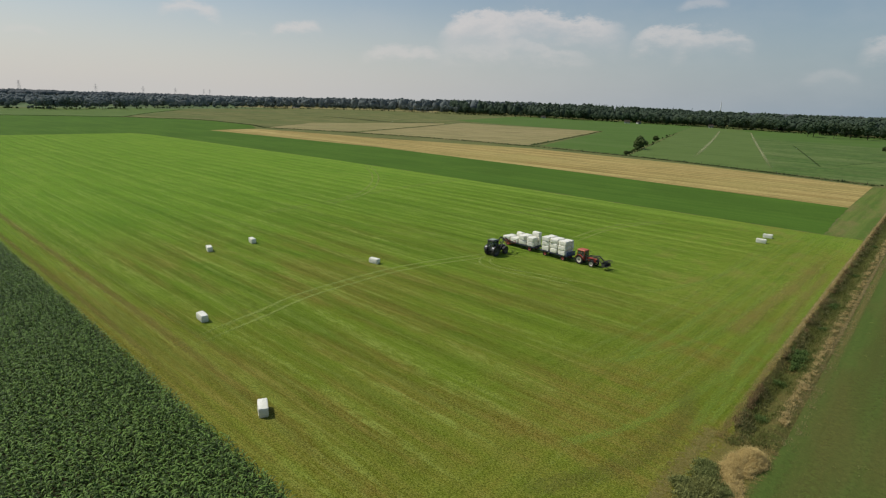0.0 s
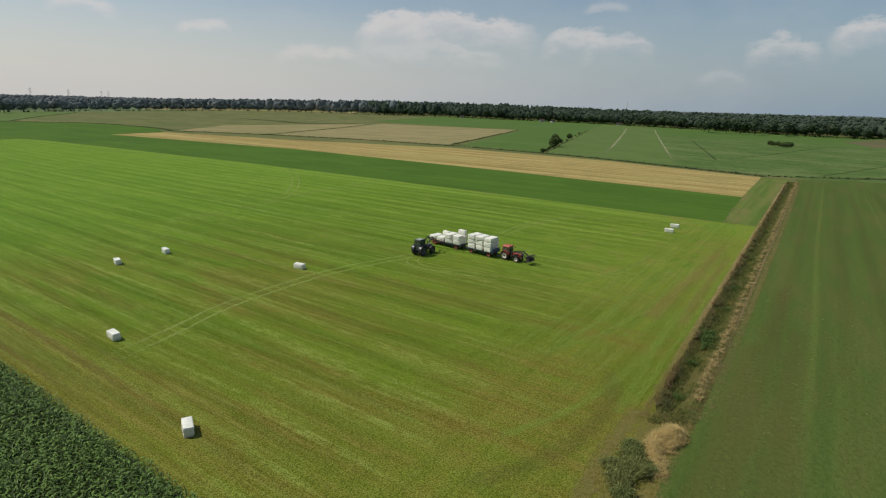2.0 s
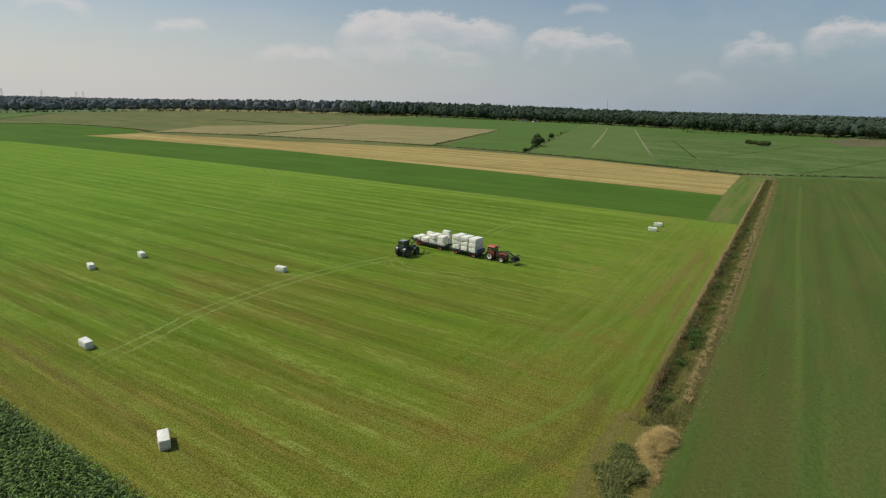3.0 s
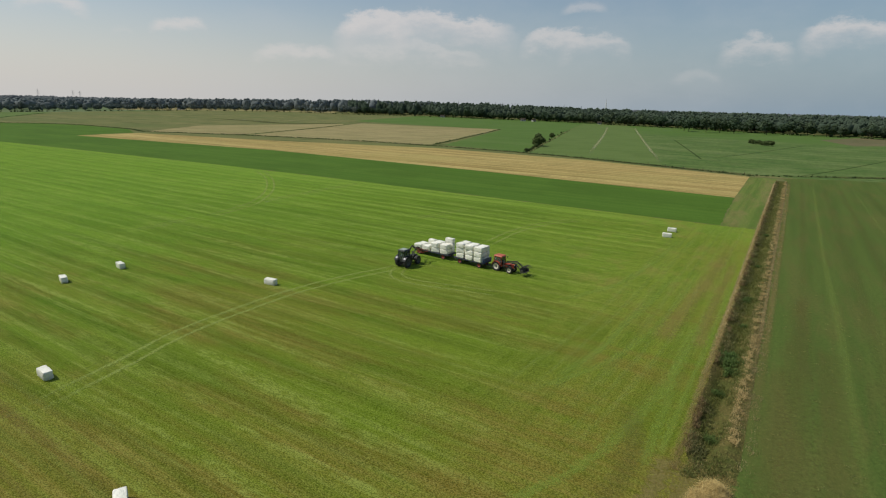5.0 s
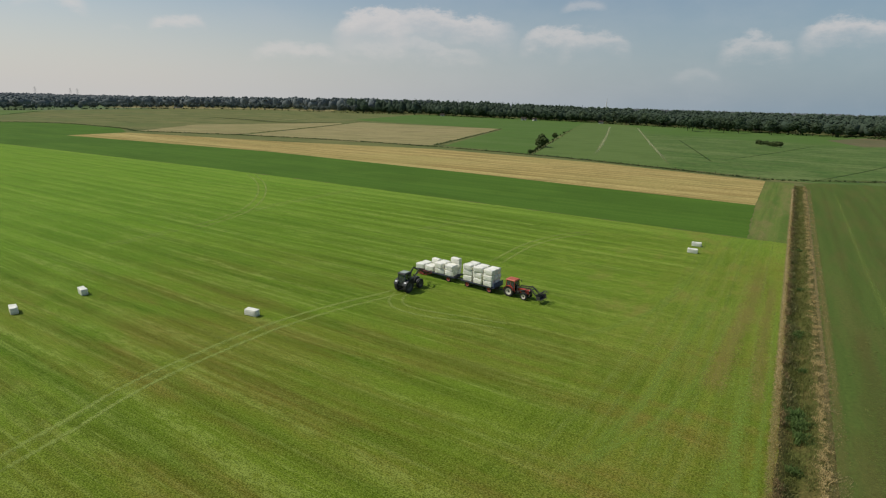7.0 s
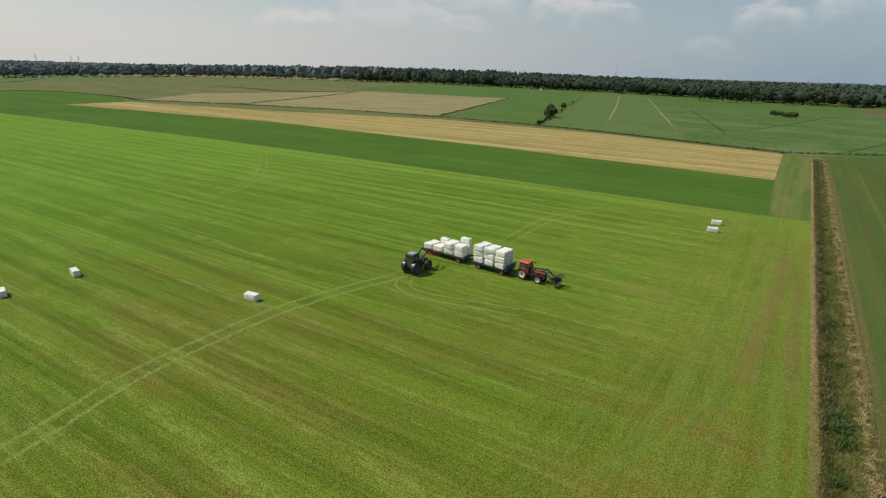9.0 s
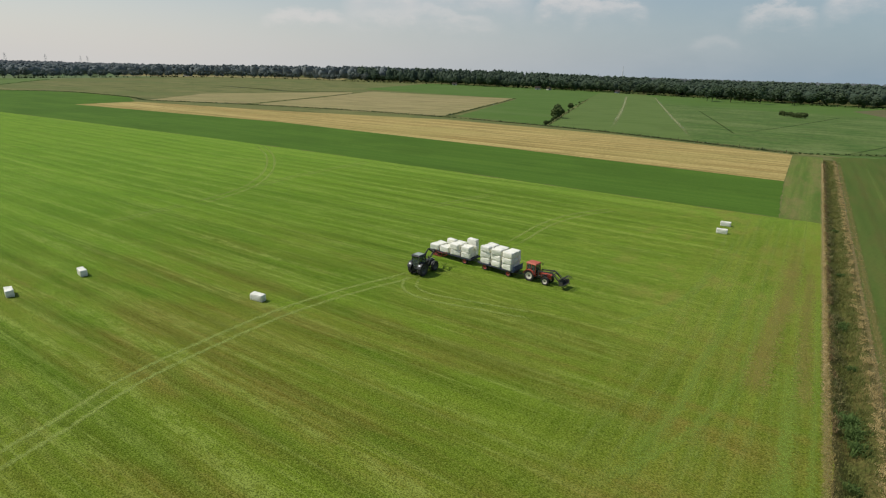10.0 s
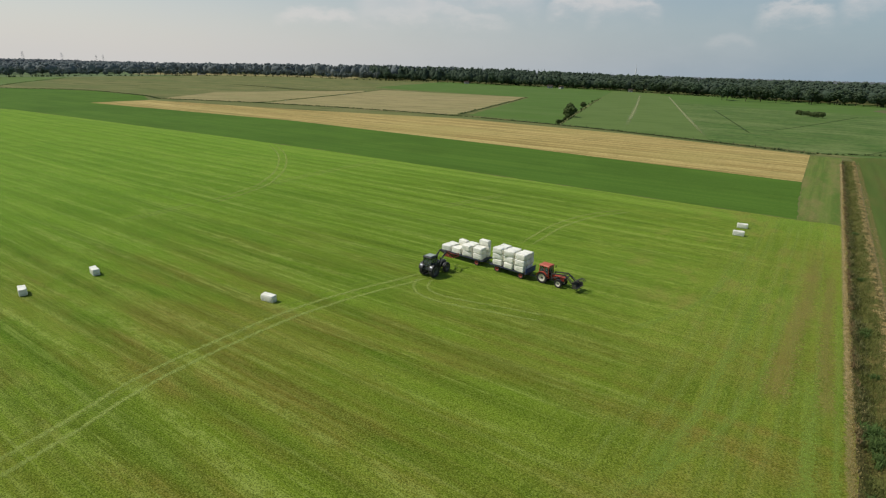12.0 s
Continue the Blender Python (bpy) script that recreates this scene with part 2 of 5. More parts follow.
def crop(name, c1, c2, c3, across=(0.5, 0.006), turn=FIELD_TURN, grain=1.2, amount=0.35, patchy=0.03, bump=0.3, tufts=0.0, mottle=0.18, mscale=0.11, stretch=(1.0, 0.5)):
    """A field surface: rows along one way, soft patches, grain."""
    m, n = material(name)
    c = coords(n, turn)
    rows = n.noise(n.scaled(c, (across[0], across[1], 1)), 1.0, 3.0, 0.6)
    big = n.noise(n.scaled(c, (patchy * stretch[0], patchy * stretch[1], 1)), 1.0, 5.0, 0.6)
    g = n.noise(c, grain, 6.0, 0.7)
    mid = n.noise(n.scaled(c, (mscale * stretch[0], mscale * stretch[1], 1)), 1.0, 6.0, 0.75)
    col = n.mix(n.step(rows, 0.36, 0.66), c1, c2)
    col = n.mix(n.math("MULTIPLY", n.step(mid, 0.47, 0.64), mottle), col, tuple(x * 0.62 for x in c3))
    col = n.mix(n.math("MULTIPLY", n.step(big, 0.44, 0.68), 0.75), col, c3)
    col = n.mix(n.math("MULTIPLY", n.step(g, 0.42, 0.66), amount), col, tuple(x * 0.55 for x in c1))
    if tufts:
        cell = n.add("ShaderNodeTexVoronoi", {"Vector": c, "Scale": 4.2, "Randomness": 1.0, "Detail": 1.0, "Roughness": 0.6}).outputs[0]
        spot = n.noise(c, 0.9, 5.0, 0.75)
        # shade between tufts painted in as dark gaps, tuft centres paler
        col = n.mix(n.math("MULTIPLY", n.step(cell, 0.50, 0.85), tufts), col, tuple(x * 0.35 for x in c1))
        col = n.mix(n.math("MULTIPLY", n.step(spot, 0.50, 0.66), tufts), col, c3)
        col = n.mix(n.math("MULTIPLY", n.step(cell, 0.20, 0.06), tufts * 0.5), col, tuple(min(1, x * 2.4) for x in c2))
        g = n.math("SUBTRACT", g, cell)
    finish(n, col, 0.9, bump=g, strength=bump, distance=0.15, spec=0.04)
    return m


def track_mat(name, color, keep=0.75, ragged=0.45):
    """Pressed or dry grass in a strip: soft, ragged edges across the strip."""
    m, n = material(name)
    uv = n.add("ShaderNodeUVMap").outputs[0]
    s = n.add("ShaderNodeSeparateXYZ", {0: uv}).outputs
    across = n.math("ABSOLUTE", n.math("SUBTRACT", n.math("MULTIPLY", s[0], 2.0), 1.0))
    c = n.add("ShaderNodeTexCoord").outputs["Object"]
    g = n.noise(c, 2.6, 6.0, 0.78)
    g2 = n.noise(c, 0.30, 5.0, 0.7)
    a = n.math("SUBTRACT", 1.0, across)
    a = n.math("ADD", a, n.math("MULTIPLY", n.math("SUBTRACT", g, 0.5), ragged * 3.0))
    ends = n.math("MULTIPLY", n.step(s[1], 0.0, 0.22), n.step(s[1], 1.0, 0.94))
    a = n.math("MULTIPLY", n.math("MULTIPLY", n.step(a, 0.05, 0.75), keep), n.math("MULTIPLY", n.step(g2, 0.18, 0.42), ends))
    g3 = n.noise(c, 8.0, 4.0, 0.75)
    col = n.mix(n.step(g, 0.4, 0.6), tuple(x * 0.8 for x in color), color)
    col = n.mix(n.math("MULTIPLY", n.step(g3, 0.49, 0.62), 0.45), col, tuple(x * 0.45 for x in color))
    a = n.math("MULTIPLY", a, n.math("ADD", 0.55, n.math("MULTIPLY", n.step(g3, 0.62, 0.42), 0.55)), clamp=True)
    finish(n, col, 0.9, alpha=a, spec=0.1)
    return m


def plain(name, color, rough=0.5, metal=0.0, wear=0.12, scale=6.0, spec=0.4, dirt=None, bump=0.08):
    m, n = material(name)
    c = n.add("ShaderNodeTexCoord").outputs["Object"]
    g = n.noise(c, scale, 5.0, 0.65)
    g2 = n.noise(c, scale * 6, 3.0, 0.6)
    col = n.mix(n.step(g, 0.35, 0.7), color, dirt if dirt else tuple(x * (1 - wear * 2.5) for x in color))
    col = n.mix(n.math("MULTIPLY", n.step(g2, 0.45, 0.7), wear), col, tuple(min(1, x * 1.3 + 0.02) for x in color))
    finish(n, col, n.math("ADD", rough, n.math("MULTIPLY", n.math("SUBTRACT", g, 0.5), 0.3)), metal, bump=g2, strength=bump, distance=0.01, spec=spec)
    return m


def leaf_mat(name, dark, light, scale=0.5, fine=2.5, shine=0.06, shade=0.5, thin=0.18, rough=0.75):
    m, n = material(name)
    c = n.add("ShaderNodeTexCoord").outputs["Object"]
    g = n.noise(c, scale, 4.0, 0.6)
    f = n.noise(c, fine, 5.0, 0.75)
    isl = n.add("ShaderNodeNewGeometry").outputs["Random Per Island"]
    ob = n.add("ShaderNodeObjectInfo").outputs["Random"]
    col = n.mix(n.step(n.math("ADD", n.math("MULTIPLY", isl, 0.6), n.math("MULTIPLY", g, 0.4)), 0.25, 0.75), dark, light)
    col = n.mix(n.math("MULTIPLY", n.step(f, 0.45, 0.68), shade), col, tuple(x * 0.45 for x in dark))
    col = n.mix(n.math("MULTIPLY", ob, 0.35), col, tuple(x * y for x, y in zip(light, (1.05, 0.85, 0.8))))
    finish(n, col, rough, bump=f, strength=0.35, distance=0.2, spec=shine, through_light=thin)
    return m


M = {
    "meadow": mown_meadow(),
    "pasture": crop("rough_pasture", (0.140, 0.148, 0.052), (0.172, 0.170, 0.064), (0.106, 0.138, 0.042), (0.05, 0.006), patchy=0.012, grain=0.6, mottle=0.75, mscale=0.045),
    "dark_grass": crop("uncut_grass", (0.066, 0.132, 0.017), (0.081, 0.151, 0.020), (0.057, 0.114, 0.015), (0.35, 0.004), amount=0.25, mottle=0.30, mscale=0.05),
    "stubble": crop("cut_grass_straw", (0.270, 0.200, 0.066), (0.465, 0.370, 0.140), (0.340, 0.290, 0.098), (0.30, 0.004), amount=0.45, patchy=0.03, grain=0.9, mottle=0.55, mscale=0.10),
    "ripe": crop("ripe_cereal", (0.262, 0.222, 0.100), (0.320, 0.275, 0.128), (0.225, 0.215, 0.088), (0.20, 0.004), turn=radians(-60), amount=0.45, patchy=0.014, mottle=0.55, mscale=0.05),
    "lush": crop("lush_grass", (0.076, 0.138, 0.028), (0.088, 0.154, 0.033), (0.106, 0.160, 0.045), (0.2, 0.004), turn=radians(-62), amount=0.3, mottle=0.3, mscale=0.05),
    "olive": crop("green_cereal", (0.102, 0.154, 0.041), (0.120, 0.172, 0.049), (0.092, 0.146, 0.036), (0.25, 0.004), turn=radians(-60), amount=0.3, mottle=0.35, mscale=0.06),
    "leafy": crop("leafy_crop", (0.066, 0.122, 0.028), (0.112, 0.168, 0.046), (0.156, 0.200, 0.068), (0.12, 0.05), amount=0.5, patchy=0.03, grain=0.35, mottle=0.6, mscale=0.09),
    "side": crop("grazed_grass", (0.077, 0.120, 0.025), (0.096, 0.140, 0.030), (0.122, 0.134, 0.036), (0.012, 0.40), amount=0.46, patchy=0.20, grain=2.2, bump=0.35, tufts=0.14, mottle=0.40, mscale=0.40, stretch=(0.16, 1.0)),
    "brown_pasture": crop("brown_dry_pasture", (0.130, 0.118, 0.058), (0.155, 0.136, 0.068), (0.112, 0.118, 0.050), (0.05, 0.01), amount=0.3, mottle=0.5, mscale=0.05),
    "far_green": crop("far_pale_grass", (0.110, 0.160, 0.070), (0.128, 0.176, 0.082), (0.140, 0.168, 0.078), (0.02, 0.01), amount=0.2, mottle=0.3, mscale=0.02),
    "verge": crop("tan_grass_verge", (0.100, 0.168, 0.030), (0.165, 0.215, 0.048), (0.230, 0.205, 0.075), (0.015, 0.55), amount=0.35, patchy=0.22, grain=2.5, tufts=0.3, mottle=0.5, mscale=0.30, stretch=(0.2, 1.0)),
    "soil": crop("dark_soil", (0.060, 0.046, 0.026), (0.075, 0.058, 0.034), (0.05, 0.05, 0.02), (1.3, 0.05), amount=0.4),
    "bank": crop("ditch_bank", (0.125, 0.118, 0.034), (0.180, 0.150, 0.050), (0.092, 0.120, 0.028), (0.25, 0.5), amount=0.6, patchy=0.3, grain=2.5, bump=0.8, tufts=0.4),
    "press": track_mat("pressed_grass", (0.320, 0.400, 0.090), 0.58, 1.6),
    "path": track_mat("pale_unsown_line", (0.300, 0.330, 0.150), 0.80, 0.9),
    "pale": track_mat("pale_swath", (0.310, 0.395, 0.085), 0.14, 0.9),
    "straw": track_mat("dry_straw", (0.340, 0.262, 0.112), 0.55, 1.3),
    "brownline": track_mat("dry_brown_grass", (0.165, 0.148, 0.042), 0.24, 1.4),
    "tanned": track_mat("trampled_grass", (0.238, 0.198, 0.066), 0.60, 1.3),
    "worn": track_mat("worn_yellow_grass", (0.300, 0.248, 0.066), 0.46, 1.6),
    "margin": track_mat("weedy_margin", (0.128, 0.138, 0.046), 0.95, 0.8),
    "rust": track_mat("rusty_stubble", (0.225, 0.152, 0.048), 0.40, 1.5),
    "edge_straw": track_mat("bleached_edge_grass", (0.360, 0.275, 0.120), 0.95, 1.1),
    "hay": track_mat("bright_regrowth", (0.250, 0.358, 0.055), 0.36, 1.6),
    "faint": track_mat("thin_brown_grass", (0.165, 0.145, 0.045), 0.16, 1.4),
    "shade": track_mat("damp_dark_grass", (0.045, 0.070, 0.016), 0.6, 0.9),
    # oak to far_wood: haze painted in as paler, bluer leaf colours
    "oak": leaf_mat("oak_leaves", (0.084, 0.130, 0.078), (0.118, 0.170, 0.096), 0.5, 2.5, 0.02, 0.05, 0.5),
    "hazed_oak": leaf_mat("grey_green_leaves", (0.196, 0.244, 0.222), (0.230, 0.276, 0.246), 0.5, 2.5, 0.02, 0.04, 0.5),
    "wood": leaf_mat("forest_leaves", (0.088, 0.138, 0.096), (0.116, 0.166, 0.112), 0.2, 1.2, 0.03, 0.05, 0.5),
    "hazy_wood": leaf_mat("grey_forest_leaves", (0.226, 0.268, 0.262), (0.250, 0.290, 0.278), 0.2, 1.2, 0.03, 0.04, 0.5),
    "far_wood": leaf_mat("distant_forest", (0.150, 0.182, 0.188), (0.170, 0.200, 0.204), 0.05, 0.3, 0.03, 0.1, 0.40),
    "bush": leaf_mat("bush_leaves", (0.052, 0.082, 0.030), (0.090, 0.128, 0.044), 1.5, 6, 0.03, 0.15, 0.25),
    "shrub": leaf_mat("shrub_leaves", (0.078, 0.108, 0.030), (0.290, 0.325, 0.115), 2.0, 9, 0.04, 0.1, 0.3),
    "ditchweed": leaf_mat("ditch_plants", (0.092, 0.134, 0.032), (0.200, 0.225, 0.068), 2.0, 9, 0.06, 0.25, 0.3),
    "darkweed": leaf_mat("tall_ditch_plants", (0.088, 0.108, 0.036), (0.205, 0.205, 0.082), 2.0, 9, 0.05, 0.25, 0.2),
    "dock": leaf_mat("withered_dock", (0.185, 0.125, 0.060), (0.270, 0.195, 0.095), 2.0, 9, 0.03, 0.2, 0.2),
    "weed": leaf_mat("weed_leaves", (0.068, 0.118, 0.030), (0.120, 0.190, 0.052), 2, 9, 0.08, 0.2, 0.3),
    # wide leaf colour range paints in shaded gaps and bright highlights
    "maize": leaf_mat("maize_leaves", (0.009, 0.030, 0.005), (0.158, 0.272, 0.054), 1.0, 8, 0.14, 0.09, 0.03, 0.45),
    "reed": leaf_mat("reeds", (0.230, 0.215, 0.075), (0.520, 0.420, 0.190), 1.5, 8, 0.03, 0.10, 0.5),
    "tan": leaf_mat("tan_grass", (0.215, 0.195, 0.078), (0.470, 0.400, 0.205), 1.5, 8, 0.03, 0.15, 0.4),
    "edge": leaf_mat("edge_grass", (0.280, 0.255, 0.085), (0.420, 0.350, 0.140), 1.5, 8, 0.03, 0.2, 0.4),
    "dry": leaf_mat("dry_grass", (0.400, 0.318, 0.130), (0.600, 0.490, 0.230), 1.5, 8, 0.03, 0.2, 0.25),
    "straw_blades": leaf_mat("loose_straw", (0.380, 0.310, 0.115), (0.640, 0.535, 0.235), 1.5, 8, 0.03, 0.2, 0.25),
    "bark": plain("bark", (0.075, 0.058, 0.042), 0.95, wear=0.3, scale=1.5, spec=0.1),
}


# ---- building helpers ----
def mesh_object(name, verts, faces, mat, parent=None, smooth=False):
    me = bpy.data.meshes.new(name)
    me.from_pydata([tuple(map(float, p)) for p in verts] if not isinstance(verts, np.ndarray) else verts.tolist(), [], faces if isinstance(faces, list) else faces.tolist())
    me.materials.append(mat)
    if smooth:
        me.polygons.foreach_set("use_smooth", [True] * len(me.polygons))
    me.update()
    ob = new(name, me)
    ob.parent = parent
    return ob


def part(name, bm, mat, parent=None, label="", smooth=False):
    me = bpy.data.meshes.new(name)
    bm.to_mesh(me)
    bm.free()
    me.materials.append(mat)
    if smooth:
        me.polygons.foreach_set("use_smooth", [True] * len(me.polygons))
    ob = new(name, me)
    ob.parent = parent
    if label:
        tagged(ob, label)
    return ob


def box(size, at=(0, 0, 0), turn=(0, 0, 0), bevel=0.0, bm=None, taper=None):
    """A bevelled block; taper scales its top in x and y."""
    one = bmesh.new()
    bmesh.ops.create_cube(one, size=1.0)
    for p in one.verts:
        f = (taper if taper and p.co.z > 0 else (1, 1))
        p.co = Vector((p.co.x * size[0] * f[0], p.co.y * size[1] * f[1], p.co.z * size[2]))
    if bevel:
        bmesh.ops.bevel(one, geom=one.edges[:], offset=bevel, segments=2, profile=0.6, affect="EDGES")
    one.transform(pose(*at, *turn))
    return join(bm, one)


def join(bm, one):
    if bm is None:
        return one
    me = bpy.data.meshes.new("tmp")
    one.to_mesh(me)
    one.free()
    bm.from_mesh(me)
    bpy.data.meshes.remove(me)
    return bm


def rod(a, b, r, bm=None, seg=8, r2=None):
    a, b = Vector(a), Vector(b)
    one = bmesh.new()
    bmesh.ops.create_cone(one, cap_ends=True, segments=seg, radius1=r, radius2=r if r2 is None else r2, depth=(b - a).length)
    one.transform(Matrix.Translation((a + b) / 2) @ (b - a).to_track_quat("Z", "Y").to_matrix().to_4x4())
    return join(bm, one)


def lathe(profile, axis_seg=28):
    """A turned solid about the y axis from (radius, y) pairs, closed to a ring."""
    bm = bmesh.new()
    rings = []
    for k in range(axis_seg):
        a = 2 * math.pi * k / axis_seg
        rings.append([bm.verts.new((r * math.cos(a), y, r * math.sin(a))) for r, y in profile])
    for k in range(axis_seg):
        r0, r1 = rings[k], rings[(k + 1) % axis_seg]
        for i in range(len(profile)):
            j = (i + 1) % len(profile)
            bm.faces.new((r0[i], r0[j], r1[j], r1[i]))
    bmesh.ops.recalc_face_normals(bm, faces=bm.faces[:])
    return bm


def sheet(name, corners, mat, z, label, category, step=0.0, stray=0.0):
    """A flat field from its corners, with slightly uneven edges."""
    pts = [Vector((p[0], p[1], 0)) for p in corners]
    line = []
    for p, q in zip(pts, pts[1:] + pts[:1]):
        k = max(1, min(90, int((q - p).length / step))) if step else 1
        side = Vector((-(q - p).y, (q - p).x, 0)).normalized()
        for i in range(k):
            r = p.lerp(q, i / k)
            line.append(r + (side * stray * (noise.noise(r * (0.5 / step)) + 0.6 * noise.noise(r * (1.7 / step))) if i else Vector()))
    bm = bmesh.new()
    face = bm.faces.new([bm.verts.new((p.x, p.y, z)) for p in line])
    face.normal_update()
    if face.normal.z < 0:
        face.normal_flip()
    bmesh.ops.triangulate(bm, faces=[face])
    return tagged(part(name, bm, mat), label, category, kind="structure")


def spline(points, step=2.0):
    """A smooth line through a few points."""
    pts = [np.array(p[:2], float) for p in points]
    pts = [2 * pts[0] - pts[1]] + pts + [2 * pts[-1] - pts[-2]]
    out = []
    for i in range(1, len(pts) - 2):
        a, b, c, d = pts[i - 1:i + 3]
        k = max(2, int(np.linalg.norm(c - b) / step))
        for j in range(k):
            t = j / k
            out.append(0.5 * ((2 * b) + (c - a) * t + (2 * a - 5 * b + 4 * c - d) * t * t + (3 * b - a - 3 * c + d) * t ** 3))
    return out + [pts[-2]]


def ribbon(name, points, width, mat, z, label, offset=0.0, category="track"):
    """A narrow strip on the ground along a line."""
    line = spline(points)
    verts, faces, uvs = [], [], []
    for i, p in enumerate(line):
        d = line[min(i + 1, len(line) - 1)] - line[max(i - 1, 0)]
        d = d / (np.linalg.norm(d) + 1e-9)
        nrm = np.array((-d[1], d[0]))
        for side in (-0.5, 0.5):
            q = p + nrm * (offset + side * width)
            verts.append((q[0], q[1], z))
    for i in range(len(line) - 1):
        faces.append((2 * i, 2 * i + 1, 2 * i + 3, 2 * i + 2))
    ob = mesh_object(name, verts, faces, mat)
    lay = ob.data.uv_layers.new(name="UVMap")
    for poly in ob.data.polygons:
        for li in poly.loop_indices:
            k = ob.data.loops[li].vertex_index
            lay.data[li].uv = (k % 2, (k // 2) / (len(line) - 1))
    return tagged(ob, label, category, kind="structure")


# ---- the ground ----
DITCH = (1.9, 5.6)         # the ditch's banks, in v
DITCH_U = (36.0, 252.0)    # its two ends, in u
R = 4800.0


def ground():
    """One sheet to the horizon, with the ditch sunk into it."""
    prof = [(-R, 0.0), (-300, 0), (1.2, 0.0), (1.7, 0.10), (2.2, 0.20), (2.7, 0.0), (3.2, -0.32), (3.7, -0.60), (4.1, -0.66), (4.4, -0.58), (4.9, -0.26), (5.4, 0.02), (5.7, 0.0), (40, 0), (400, 0), (R, 0.0)]
    us = [-R, -300, -40, DITCH_U[0] - 1.2] + [DITCH_U[0] + (DITCH_U[1] - DITCH_U[0]) * k / 110 for k in range(111)] + [DITCH_U[1] + 2, 400, 900, R]
    verts, faces = [], []
    for i, u in enumerate(us):
        inside = DITCH_U[0] <= u <= DITCH_U[1]
        for j, (v, z) in enumerate(prof):
            wob = 0.0
            if inside and 1.5 < v < 6.0:
                wob = 0.35 * noise.noise(Vector((u * 0.11, v * 0.4, 3.1)))
            verts.append(P(u, v + wob, z * min(1.0, (u - DITCH_U[0]) / 4.5) * (1 + 0.35 * noise.noise(Vector((u * 0.2, v, 9)))) if inside else 0.0))
    m = len(prof)
    for i in range(len(us) - 1):
        for j in range(m - 1):
            faces.append((i * m + j, (i + 1) * m + j, (i + 1) * m + j + 1, i * m + j + 1))
    ob = mesh_object("ground", verts, faces, M["pasture"])
    ob.data.materials.append(M["bank"])
    for poly in ob.data.polygons:
        if 1.0 < sum(-ob.data.vertices[k].co.x + ob.data.vertices[k].co.y for k in poly.vertices) / 4 / math.sqrt(2) < 6.6 and 20 < poly.center.x + poly.center.y < 370:
            poly.material_index = 1
    return tagged(ob, "flat rough pasture with a narrow overgrown ditch sunk in it", "ground", kind="structure")


